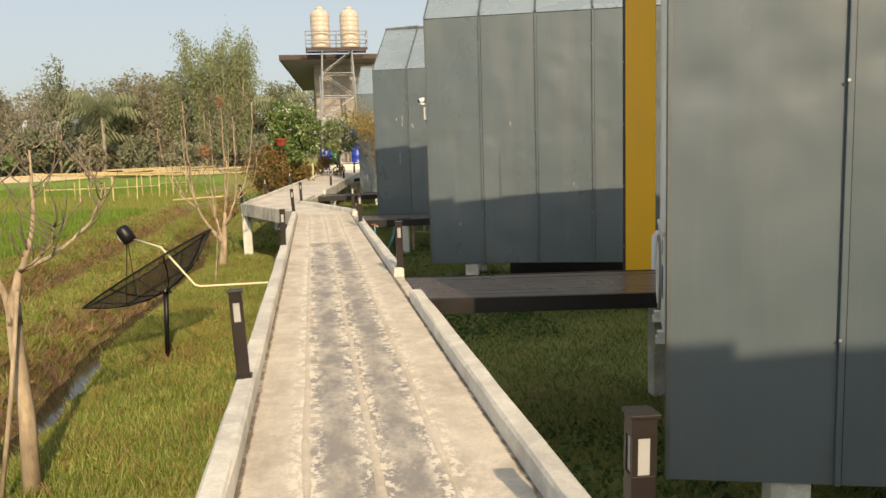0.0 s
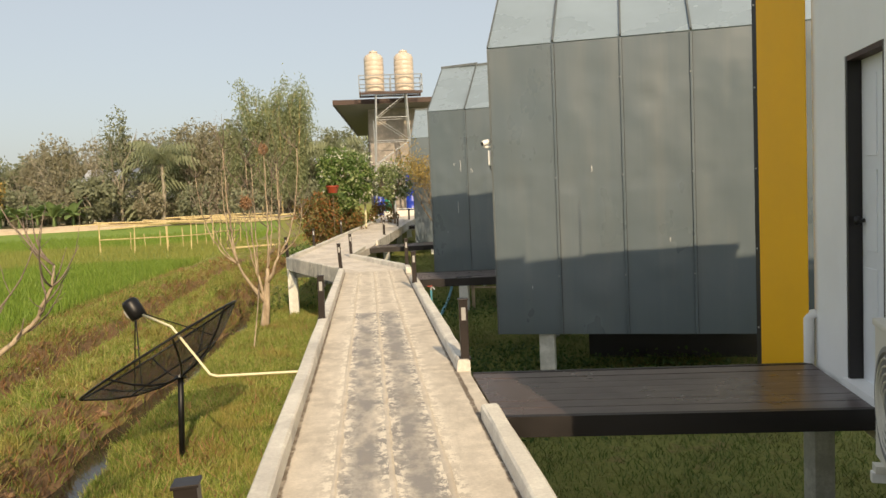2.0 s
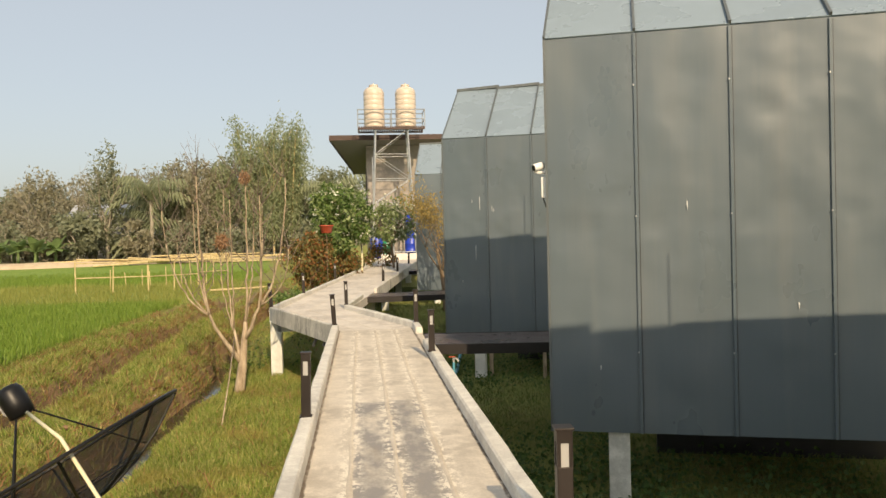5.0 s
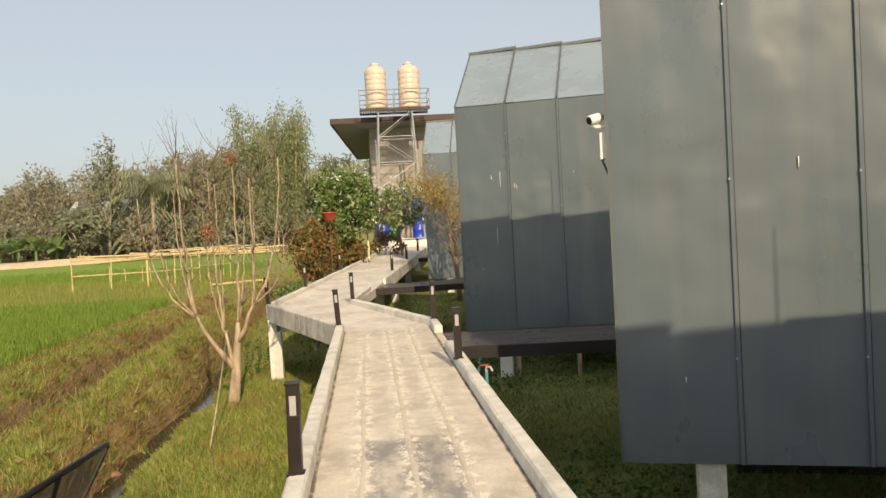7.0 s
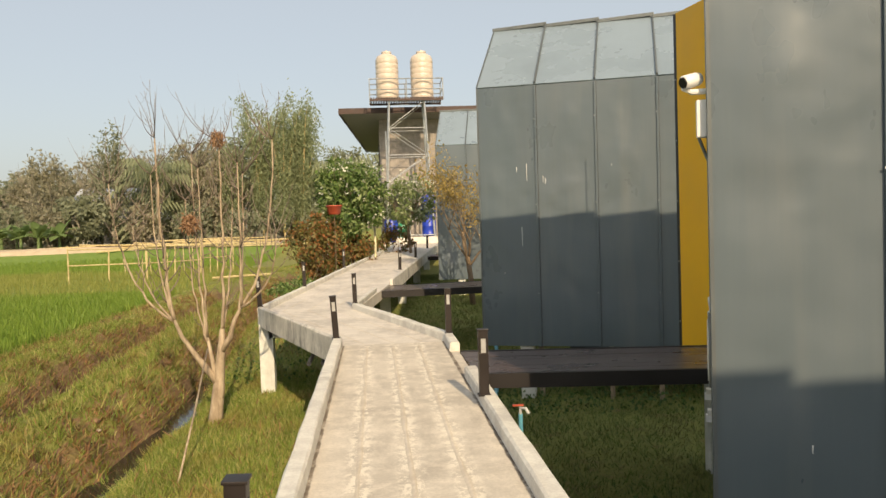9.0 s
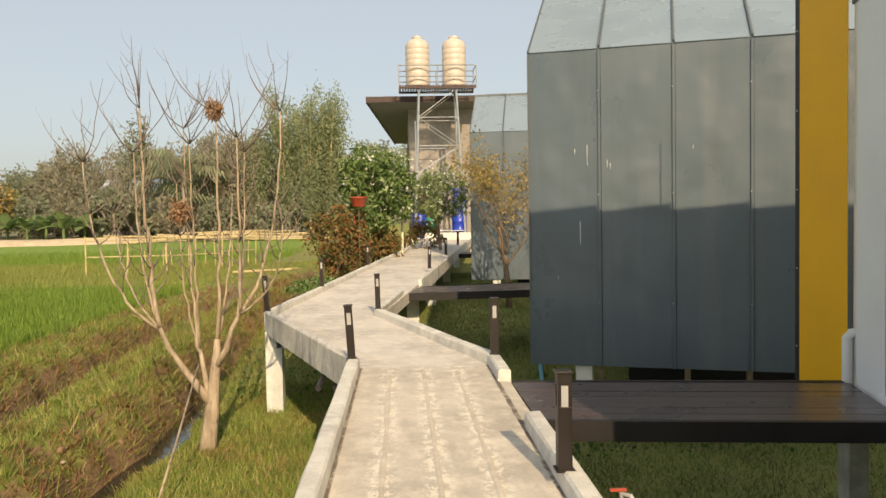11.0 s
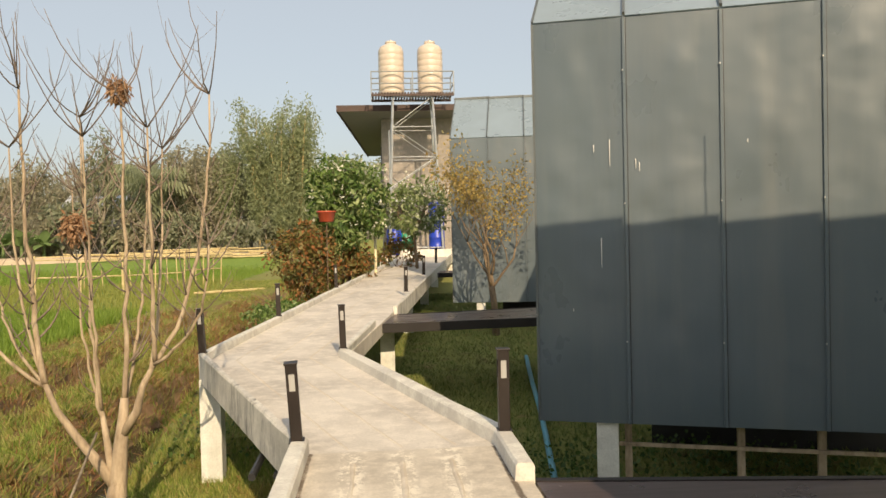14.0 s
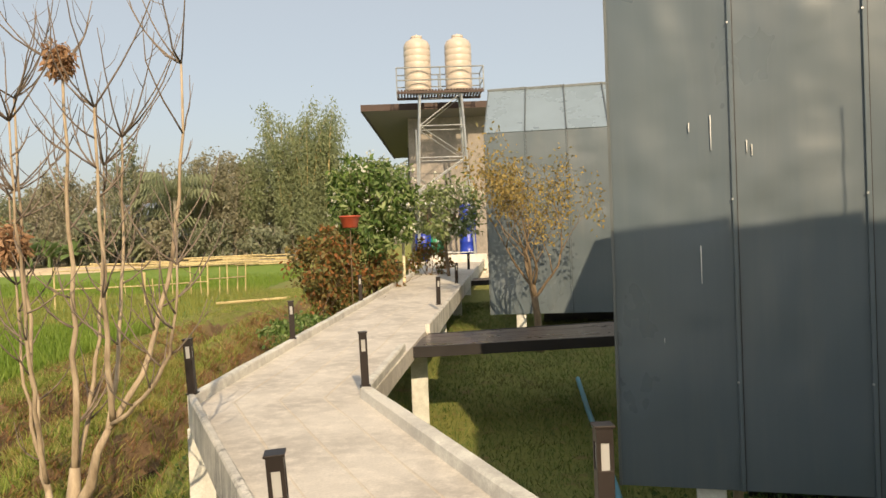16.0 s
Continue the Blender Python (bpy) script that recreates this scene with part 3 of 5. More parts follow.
def kerb(a, b, side, w=0.1):
    """A kerb from a to b along the deck's edge; side +1 lies to the right of the way from a to b."""
    a, b = Vector(a), Vector(b)
    d = (b - a).normalized()
    nrm = Vector((d.y, -d.x)) * side
    k = max(2, int((b - a).length / 0.35))
    bm = bmesh.new()
    rows = []
    for i in range(k + 1):
        p = a + (b - a) * i / k
        j = [random.uniform(-0.004, 0.004) for _ in range(4)]
        z = deck3_z(p.x, p.y)
        prof = ((0, -0.002), (0.004 + j[0], K - 0.012), (0.016, K + j[1]), (w - 0.012, K + j[2]), (w + j[3], K - 0.014), (w, -0.19))
        rows.append([bm.verts.new((*(p - nrm * (w - 0.004) + nrm * q), z + zz)) for q, zz in prof])
    for r, s in zip(rows, rows[1:]):
        for q in range(5):
            bm.faces.new((r[q], r[q + 1], s[q + 1], s[q]))
    bm.faces.new(rows[0])
    bm.faces.new(rows[-1][::-1])
    bmesh.ops.recalc_face_normals(bm, faces=bm.faces[:])
    return bm


for a, b, s in (((-0.61, -7), (-0.61, 12.38), -1), ((0.61, -7), (0.61, 3.15), 1), ((0.61, 4.33), (0.61, 10.5), 1), ((0.61, 11.72), (0.61, 12.38), 1), ((0.61, 12.38), (RIGHT2[0] + 0.02, RIGHT2[1]), 1)):
    part("kerb", kerb(a, b, s), KERB, walkway, "whitewashed rough concrete kerb")
part("kerb", kerb(LEFT2, left3, -1, 0.08), KERB, walkway)
part("kerb", kerb((-0.15, 17.85), (-0.445, 15.73), -1, 0.08), KERB, walkway)
part("edge_beam", kerb((-0.61, 12.38), LEFT2, -1, 0.06), SIDE, walkway, "concrete edge stained with black streaks")
part("edge_beam", kerb((0.16, 19.4), right3, 1, 0.06), SIDE, walkway)
part("end_wall", prism([(left3[0] - 0.1, END3), (right3[0] + 0.1, END3), (right3[0] + 0.1, END3 + 0.12), (left3[0] - 0.1, END3 + 0.12)], 0.1, 0.62), KERB, walkway)


def leg(x, y, top, w=0.1):
    g = float(ground_z(x, y)) - 0.08
    return block(x - w, x + w, y - w, y + w, g, top, 0.008)


for x, y in ((-1.74, 15.72), (-0.5, 15.5), (-0.45, 0.2), (0.45, 0.2), (-0.45, 3.8), (0.45, 3.8), (-0.45, 7.5), (0.45, 7.5), (-0.45, 11.6), (0.45, 11.6), (-1.2, 19.6), (0.0, 18.9), (-0.75, 23), (0.45, 23), (-0.2, 27.5), (1.05, 27.5), (0.4, 32), (1.65, 32)):
    part("leg", leg(x, y, deck3_z(x, y) - 0.16), PILE if y > 14 else SIDE, walkway)
part("cross_beam", block(-1.7, -0.5, 15.62, 15.78, -0.36, -0.168), SIDE, walkway)
for px in (-0.9, -0.75):
    part("pipe_run", tube([(px, 12.8, -0.25), (px, 17.5, -0.22)], 0.025), TRIM, walkway)


def bollard(at, lean=0.0, turn=0.0):
    ob = thing("bollard_light", "dark brown metal bollard light standing on the kerb", "bollard light", at, "bollard lights along the walkway")
    h, w, c = 0.43, 0.031, 0.015
    part("post", block(-w, w, -w, w, -0.005, h - 0.15, 0.003), BROWNMETAL, ob)
    for sx in (-1, 1):
        for sy in (-1, 1):
            part("corner_post", block(*sorted((sx * w, sx * (w - c))), *sorted((sy * w, sy * (w - c))), h - 0.151, h - 0.055), BROWNMETAL, ob)
    part("lens", block(-w + 0.005, w - 0.005, -w + 0.005, w - 0.005, h - 0.151, h - 0.055), LENS, ob, "frosted white lens")
    part("head", block(-w, w, -w, w, h - 0.056, h - 0.004, 0.002), BROWNMETAL, ob)
    part("cap", block(-0.037, 0.037, -0.037, 0.037, h - 0.006, h + 0.004, 0.002), BROWNMETAL, ob)
    part("foot_plate", block(-0.042, 0.042, -0.042, 0.042, -0.004, 0.005), BROWNMETAL, ob)
    return ob


def deck_at(x, y, extra=K):
    return deck3_z(x, y) + extra


first = bollard(pose(-0.575, 1.03, K, 0, -2, 3))
places = [(0.56, -1.08, 0, 1), (0.585, 4.4, 1, 0), (-0.575, 6.72, 0, 1), (0.53, 9.5, 0, 0), (-0.575, 12.33, 3, -3), (0.57, 12.36, 0, 0), (-1.83, 15.78, 0, -3), (-0.47, 15.74, 1, -1)]
for x, y, rx, ry in places:
    tall = 1.06 if (x, y) == (0.57, 12.36) else 1.0  # the one at the bend stands a little higher
    copy_thing(first, pose(x, y, K - 0.002, rx, ry, random.uniform(-6, 6)) @ Matrix.Diagonal((1, 1, tall, 1)))
for x, y in ((-1.45, 18.62), (-0.9, 22.9), (-0.3, 27.4), (0.25, 31.6)):
    copy_thing(first, pose(x, y, deck_at(x, y), 0, -1, 8))
for x, y in ((0.38, 21.75), (0.95, 25.9), (1.6, 30.6)):
    copy_thing(first, pose(x, y, deck_at(x, y, 0.08), 0, 1, 8))


def bridge(near_a, near_b, far_a, far_b, z=-0.012):
    """A dark board bridge; near and far edges as (x, y) ends."""
    ob = thing("timber_bridge", "dark brown board bridge from walkway to cabin door", "footbridge", group="footbridges to the cabins")
    n = 7
    na, nb, fa, fb = (Vector(p) for p in (near_a, near_b, far_a, far_b))
    for i in range(n):
        s, e = i / n, (i + 1) / n
        g = 0.004 / (fa - na).length
        a0, a1 = na.lerp(fa, s + g), na.lerp(fa, e - g)
        b0, b1 = nb.lerp(fb, s + g), nb.lerp(fb, e - g)
        part("board", prism([a0[:], b0[:], b1[:], a1[:]], z - 0.025, z + random.uniform(-0.002, 0.002)), BOARD, ob)
    for p, q, sgn in ((na, nb, -1), (fa, fb, 1)):
        d = (q - p).normalized()
        nrm = Vector((-d.y, d.x)) * sgn
        part("side_beam", prism([p[:], q[:], (q + nrm * 0.045)[:], (p + nrm * 0.045)[:]], z - 0.115, z + 0.004), BEAM, ob)
    c = na.lerp(nb, 0.99).lerp(fa.lerp(fb, 0.99), 0.82)
    part("leg", leg(c.x, c.y, z - 0.026, 0.07), PILE, ob)
    return ob


bridge((0.62, 3.22), (2.66, 2.86), (0.62, 4.28), (2.93, 3.9))
bridge((0.62, 10.68), (2.68, 10.4), (0.62, 11.74), (2.95, 11.42))
bridge((-0.14, 18.25), (3.2, 18.5), (0.14, 19.35), (3.4, 19.95), 0.02)
bridge((1.05, 28.2), (2.9, 28.4), (1.2, 29.2), (3.0, 29.5), 0.15)

# ---- cabins ----


def dented(u0, u1, v0, v1, place, nu=5, nv=9, amp=0.006, thick=0.02):
    """A sheet-metal panel with slight dents; place(u, v, out) gives its points."""
    bm = bmesh.new()
    ph = random.uniform(0, 50)
    wide, tall = u1 - u0, v1 - v0
    pits = [(random.uniform(u0, u1), v0 + tall * random.uniform(0.25, 0.9), random.uniform(0.05, 0.14), random.uniform(0.03, 0.09), random.uniform(-0.9, 0.6)) for _ in range(4)]
    # dents beside the fixing screws
    pits += [(u0 + wide * q, v0 + tall * (0.56 + random.uniform(-0.04, 0.04)), random.uniform(0.07, 0.12), random.uniform(0.04, 0.08), random.uniform(-2.4, -1.0)) for q in (0.16, 0.84)]
    grid = []
    for j in range(nv + 1):
        row = []
        for i in range(nu + 1):
            u, v = u0 + (u1 - u0) * i / nu, v0 + (v1 - v0) * j / nv
            edge = math.sin(math.pi * i / nu) * min(1.0, 3.0 * math.sin(math.pi * j / nv) + 0.15)
            row.append(bm.verts.new(place(u, v, amp * edge * (noise.noise((u * 2.2 + ph, v * 1.3, ph)) * 1.2 + noise.noise((u * 5.5, v * 3.6 + ph, ph)) * 0.5 + sum(d * math.exp(-((u - a) / c) ** 2 - ((v - b) / e) ** 2) for a, b, c, e, d in pits)))))
        grid.append(row)
    for r, s in zip(grid, grid[1:]):
        for i in range(nu):
            bm.faces.new((r[i], r[i + 1], s[i + 1], s[i]))
    rim = [grid[0][i] for i in range(nu + 1)] + [grid[j][nu] for j in range(1, nv + 1)] + [grid[nv][i] for i in range(nu - 1, -1, -1)] + [grid[j][0] for j in range(nv - 1, 0, -1)]
    a = place(u0, v0, -thick) - place(u0, v0, 0)
    rim = [bm.verts.new(v.co) for v in rim]
    back = [bm.verts.new(v.co + a) for v in rim]
    k = len(rim)
    for i in range(k):
        bm.faces.new((rim[i], back[i], back[(i + 1) % k], rim[(i + 1) % k]))
    bm.faces.new(back)
    bmesh.ops.recalc_face_normals(bm, faces=bm.faces[:])
    return bm


def cabin(corner, theta, zb=-0.435, ze=2.945, zr=4.045, depth=2.9, half=1.525, length=3.79, ribs=(0.75, 1.51, 2.27, 3.03), timber=False, lap=0.07):
    """A gabled cabin in grey sheet metal. Its long wall runs along local x, the gable with the unit outside it faces -x."""
    ob = thing("cabin", "gabled cabin clad in grey sheet metal on short piles", "cabin", pose(corner[0], corner[1], 0, 0, 0, theta), "row of cabins")
    cuts = [0.0, *ribs, length]
    slope = math.hypot(half, zr - ze)
    sy, sz = half / slope, (zr - ze) / slope
    front = lambda u, v, o: Vector((u, -o, v))
    roof_f = lambda u, v, o: Vector((u, sy * v - sz * o - 0.01, ze + sz * v + sy * o + 0.012))
    back = slope * (depth - half) / half
    zq = zr - sz * back
    roof_r = lambda u, v, o: Vector((u, depth - sy * v + sz * o + 0.01, zq + sz * v + sy * o + 0.012))
    for a, b in zip(cuts, cuts[1:]):
        part("wall_panel", dented(a, b, zb, ze, front, 14, 44, 0.015), CLAD, ob, "", True)
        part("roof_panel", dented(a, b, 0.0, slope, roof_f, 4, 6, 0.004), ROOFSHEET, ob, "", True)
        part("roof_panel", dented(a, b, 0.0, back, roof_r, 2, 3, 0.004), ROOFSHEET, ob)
    for u in ribs:
        part("seam", block(u - 0.016, u + 0.012, -0.02, 0.0, zb, ze - 0.004, 0.005), CLAD, ob)
        part("seam_gap", block(u + 0.0125, u + 0.018, -0.009, 0.0, zb, ze - 0.006), TRIM, ob)
        bm = block(-0.011, 0.011, 0.0, slope - 0.02, 0.0, 0.03)
        bm.transform(Matrix.Translation((u, -0.01, ze + 0.012)) @ Matrix.Rotation(math.atan2(zr - ze, half), 4, "X"))
        part("roof_seam", bm, SEAM, ob)
        for z in (0.25, 1.4, 2.5):
            part("rivet", block(u - 0.02, u - 0.008, -0.0275, -0.023, z, z + 0.012), STEEL, ob)
    # overlapping ridge caps, each tilted a little
    for a, b in zip(cuts, cuts[1:]):
        bm = block(0, b - a + 0.05, half - 0.07, half + 0.07, -0.03, 0.02, 0.004)
        bm.transform(Matrix.Translation((a - 0.03, 0, zr)) @ Matrix.Rotation(-math.atan2(lap, b - a), 4, "Y"))
        part("ridge_cap", bm, SEAM, ob)
    # rim at the walkway end, black rim at the other
    for name, u, w, mat in (("edge_trim", -0.016, 0.018, SEAM), ("black_edge_trim", length + 0.0, 0.055, TRIM)):
        part(name, block(u, u + w, -0.014, 0.05, zb - (0.3 if mat is TRIM else 0.0), ze), mat, ob)
        for s in (0, 1):
            bm = block(u, u + w, 0, (back if s else slope) + 0.01, -0.04, 0.02)
            m = Matrix.Rotation(math.atan2(zr - ze, half), 4, "X")
            if s:
                m = Matrix.Translation((0, depth, 0)) @ Matrix.Scale(-1, 4, (0, 1, 0)) @ m
            bm.transform(Matrix.Translation((0, 0, (zq if s else ze) + 0.01)) @ m)
            bmesh.ops.recalc_face_normals(bm, faces=bm.faces[:])
            part(name, bm, mat, ob)
    bm = bmesh.new()
    prof = [(0.03, zb + 0.05), (depth - 0.06, zb + 0.05), (depth - 0.06, zq - 0.02), (half, zr - 0.05), (0.03, ze)]
    a = [bm.verts.new((length - 0.13, y, z)) for y, z in prof]
    b = [bm.verts.new((length - 0.03, y, z)) for y, z in prof]
    bm.faces.new(a)
    bm.faces.new(b[::-1])
    for i in range(5):
        bm.faces.new((a[i], a[(i + 1) % 5], b[(i + 1) % 5], b[i]))
    bmesh.ops.recalc_face_normals(bm, faces=bm.faces[:])
    part("gable_wall", bm, WHITE, ob)
    part("back_wall", block(0.8, length - 0.13, depth - 0.16, depth - 0.06, zb + 0.05, zq - 0.02), WHITE, ob)
    part("floor_slab", block(0.75, length - 0.01, 0.03, 2.2, zb + 0.02, zb + 0.16), SIDE, ob)
    m = ob.matrix_basis
    for u, v in ((0.56, 0.12), (3.1, 0.2)):
        if u < length + 0.3:
            g = m @ Vector((u, v, 0))
            gz = float(ground_z(g.x, g.y)) - 0.06
            part("support_post", block(u - 0.09, u + 0.09, v - 0.09, v + 0.09, gz, zb + 0.021, 0.008), PILE, ob, "white concrete pile")
    # near-black wall under the floor; its colour also carries the deep shade
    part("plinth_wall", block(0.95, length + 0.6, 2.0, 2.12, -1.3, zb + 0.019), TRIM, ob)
    if timber:
        for u in (0.73, 1.64, 2.26, 3.1):
            g = m @ Vector((u, 0.2, 0))
            part("timber_post", block(u - 0.03, u + 0.03, 0.17, 0.23, float(ground_z(g.x, g.y)) - 0.05, zb + 0.021), BARK, ob, "weathered timber post")
        part("timber_rail", block(0.65, length - 0.1, 0.14, 0.169, zb - 0.225, zb - 0.195), BARK, ob)
    return ob


THETA = -19
cabin((1.42, -7.4), THETA, zr=3.98)
cabins = [cabin((1.42, 0.52), THETA, zr=3.98), cabin((1.44, 8.02), THETA, zr=4.18), cabin((1.25, 14.61), THETA, timber=True, lap=0.03)]
cabin((1.45, 24.0), -11, zb=-0.25, ze=3.13, zr=4.2, length=5.2, ribs=(0.75, 1.51, 2.27, 3.03, 3.79, 4.55), lap=0.01)


def paint_run(ob, u, z0, z1, w=0.007):
    bm = block(u - w / 2, u + w / 2, -0.012, -0.001, z0, z1)
    for v in bm.verts:
        if v.co.z < z0 + 0.01:
            v.co.x = u + (v.co.x - u) * 0.4
    part("paint_run", bm, WHITEPVC, ob, "thin white paint run")


for u, z0, z1 in ((0.62, 1.72, 1.94), (0.49, 1.84, 1.9), (0.83, 1.69, 1.77), (0.86, 1.67, 1.74), (0.54, 0.88, 1.12), (0.3, 0.5, 0.53), (1.7, 1.86, 1.89)):
    paint_run(cabins[2], u, z0, z1)
for u, z0, z1 in ((1.15, 1.45, 1.52), (0.42, 0.1, 0.14), (2.0, 0.62, 0.67)):
    paint_run(cabins[1], u, z0, z1)


def cabin_core(ob, corner, top, turn=-14.5, reach=3.2, wide=2.0, fin_top=2.95):
    """The white plastered body inside the shell, with the entrance door facing the walkway; its far left edge stands at corner."""
    at = ob.matrix_basis.inverted() @ pose(corner[0], corner[1], 0, 0, 0, turn)

    def add(name, bm, mat, label="", smooth=False, parent=None):
        bm.transform(at)
        return part(name, bm, mat, parent or ob, label, smooth)

    z0, t = -0.1, 0.14
    d0, d1, dz = 0.62, 1.2, 1.98
    add("white_wall", block(0, t, -d0, 0, z0, top), WHITE, "smooth white painted wall")
    add("white_wall", block(0, t, -reach, -d1, z0, top), WHITE)
    add("white_wall", block(0, t, -d1, -d0, dz, top), WHITE)
    bm = bmesh.new()
    prof = [(-0.9, top), (-reach, top), (-reach, 2.92), (-2.1, 3.85)]
    a = [bm.verts.new((0, y, z)) for y, z in prof]
    b = [bm.verts.new((t, y, z)) for y, z in prof]
    bm.faces.new(a)
    bm.faces.new(b[::-1])
    for i in range(4):
        bm.faces.new((a[i], a[(i + 1) % 4], b[(i + 1) % 4], b[i]))
    bmesh.ops.recalc_face_normals(bm, faces=bm.faces[:])
    add("gable_wall", bm, WHITE)
    add("door_step", block(-0.03, t, -d1 - 0.02, -d0 + 0.02, z0, 0.03), WHITE)
    dr = add("door", block(0.085, 0.125, -d1 + 0.002, -d0 - 0.002, 0.03, dz - 0.03), DOORPAINT, "closed white panelled door")
    for a, b in ((0.12, 0.72), (0.82, 1.3), (1.38, dz - 0.13)):
        w = (d1 - d0) / 2
        for s in (0, 1):
            y0 = -d1 + 0.06 + s * (w - 0.03)
            add("panel", block(0.078, 0.0855, y0, y0 + w - 0.09, a, b, 0.003), DOORPAINT, "", False, dr)
    knob = lathe([(0.012, 0), (0.012, 0.03), (0.027, 0.04), (0.027, 0.06), (0.005, 0.068)], 14)
    knob.transform(pose(0.086, -d0 - 0.08, 1.0, 0, -90, 0))
    add("door_knob", knob, BLACK, "black door knob", True, dr)
    add("door_frame", block(0.004, 0.084, -d0 - 0.03, -d0 - 0.001, 0.031, dz - 0.001), DARKFRAME, "dark door frame")
    add("door_frame", block(0.004, 0.084, -d1 + 0.001, -d1 + 0.03, 0.031, dz - 0.001), DARKFRAME)
    add("door_frame", block(0.004, 0.084, -d1 + 0.031, -d0 - 0.031, dz - 0.03, dz - 0.001), FASCIA)
    add("rear_wall", block(t, wide, -t, 0, z0, top), WHITE)
    add("rear_wall", block(wide - 0.14, wide, -1.2, -t, z0, top), WHITE)
    add("flat_roof", block(-0.01, wide + 0.02, -1.0, 0.02, top, top + 0.05), SEAM)
    add("floor_slab", block(0.0, wide, -1.3, 0, z0 - 0.12, z0), SIDE)
    m = ob.matrix_basis @ at
    for u, v in ((0.72, -0.25), (wide - 0.2, -0.25), (0.72, -1.2)):
        g = m @ Vector((u, v, 0))
        add("support_post", block(u - 0.12, u + 0.12, v - 0.12, v + 0.12, float(ground_z(g.x, g.y)) - 0.06, z0 - 0.119, 0.008), PILE)
    # yellow fin that carries the white wall on past its corner, with a bolted black edge
    fin = Matrix.Translation((corner[0] - 0.055, corner[1] - 0.01, 0)) @ Matrix.Rotation(math.atan2(0.145, 0.99), 4, "Z")
    inv = ob.matrix_basis.inverted()
    for name, bm, label in (("yellow_wall", block(0, 0.008, 0, 0.51, -0.3, fin_top), "smooth yellow painted wall"), ("black_edge_trim", block(-0.001, 0.009, 0.511, 0.56, -0.32, fin_top), "black metal edge with bolts")):
        bm.transform(inv @ fin)
        part(name, bm, YELLOW if name == "yellow_wall" else TRIM, ob, label)
    for z in (0.15, 0.75, 1.35, 1.95, 2.55):
        bm = block(-0.006, -0.001, 0.53, 0.542, z, z + 0.012)
        bm.transform(inv @ fin)
        part("bolt", bm, STEEL, ob)
    add("drain_pipe", tube([(-0.045, -0.02, -1.2), (-0.045, -0.02, 0.3), (-0.02, -0.02, 0.33), (0.01, -0.02, 0.33)], 0.035, 10), WHITEPVC, "white plastic pipe", True)
    add("stub_pipe", tube([(-0.02, -1.55, 0.55), (-0.035, -1.55, 0.72)], [0.03, 0.015], 8), BLUEPVC, "blue capped stub pipe", True)


for ob, c, wide, fin_top in zip(cabins, ((1.42, 0.52), (1.44, 8.02), (1.25, 14.61)), (1.6, 1.27, 2.0), (2.95, 3.2, 2.95)):
    cabin_core(ob, (c[0] + 1.56, c[1] + 3.43), 2.62, wide=wide, fin_top=fin_top)


def rear_bay(ob):
    """Unseen tall block added behind the last cabin to shade the next wall."""
    bm = bmesh.new()
    prof = [(3.4, -0.3), (6.0, -0.3), (6.0, 4.1), (4.1, 4.0), (3.4, 2.5)]
    a = [bm.verts.new((x, 17.95, z)) for x, z in prof]
    b = [bm.verts.new((x, 18.6, z)) for x, z in prof]
    bm.faces.new(a)
    bm.faces.new(b[::-1])
    for i in range(5):
        bm.faces.new((a[i], a[(i + 1) % 5], b[(i + 1) % 5], b[i]))
    bmesh.ops.recalc_face_normals(bm, faces=bm.faces[:])
    bm.transform(ob.matrix_basis.inverted())
    part("rear_bay", bm, WHITE, ob)


rear_bay(cabins[2])


def outdoor_unit(corner, theta, lx=0.052, ly=0.73):
    ob = thing("air_conditioner", "cream outdoor air-conditioner unit beside a cabin gable", "air conditioner", pose(corner[0], corner[1], 0, 0, 0, theta) @ pose(lx, ly, 0.09, 0, 0, -4), "outdoor units")
    part("casing", block(0.0, 0.3, 0, 0.78, 0, 0.56, 0.012), AC, ob)
    part("top_lid", block(-0.008, 0.308, -0.008, 0.788, 0.555, 0.585, 0.008), AC, ob)
    g = part("fan_grille", lathe([(0.235, 0), (0.235, 0.012), (0.215, 0.014), (0.21, 0.004), (0.05, 0.006), (0.04, 0.016), (0.01, 0.017)], 32), ACDARK, ob, "round grey fan grille")
    g.matrix_basis = pose(0.0, 0.5, 0.28, 0, -90, 0)
    for r in (0.07, 0.1, 0.13, 0.16, 0.19):
        part("grille_ring", tube([(-0.014, 0.5 + r * math.cos(a), 0.28 + r * math.sin(a)) for a in [2 * math.pi * k / 24 for k in range(25)]], 0.004, 5, cap=False), AC, g).matrix_parent_inverse = g.matrix_basis.inverted()
    part("label_plate", block(-0.004, 0.001, 0.06, 0.16, 0.2, 0.38), BLUELABEL, ob, "dark blue maker's label")
    part("label_plate", block(-0.004, 0.001, 0.13, 0.16, 0.44, 0.52), ACDARK, ob)
    part("valve_cover", block(0.06, 0.24, -0.03, 0.001, 0.24, 0.42, 0.008), AC, ob)
    part("side_handle", block(0.1, 0.2, -0.006, 0.001, 0.3, 0.33), ACDARK, ob)
    for y in (0.1, 0.66):
        part("foot", block(-0.03, 0.33, y - 0.03, y + 0.03, -0.03, 0.001), AC, ob)
        part("bracket", block(-0.04, 0.6, y - 0.018, y + 0.018, -0.07, -0.029), WHITEPVC, ob)
    return ob


for c in ((1.42, 0.52), (1.44, 8.02)):
    outdoor_unit(c, THETA)


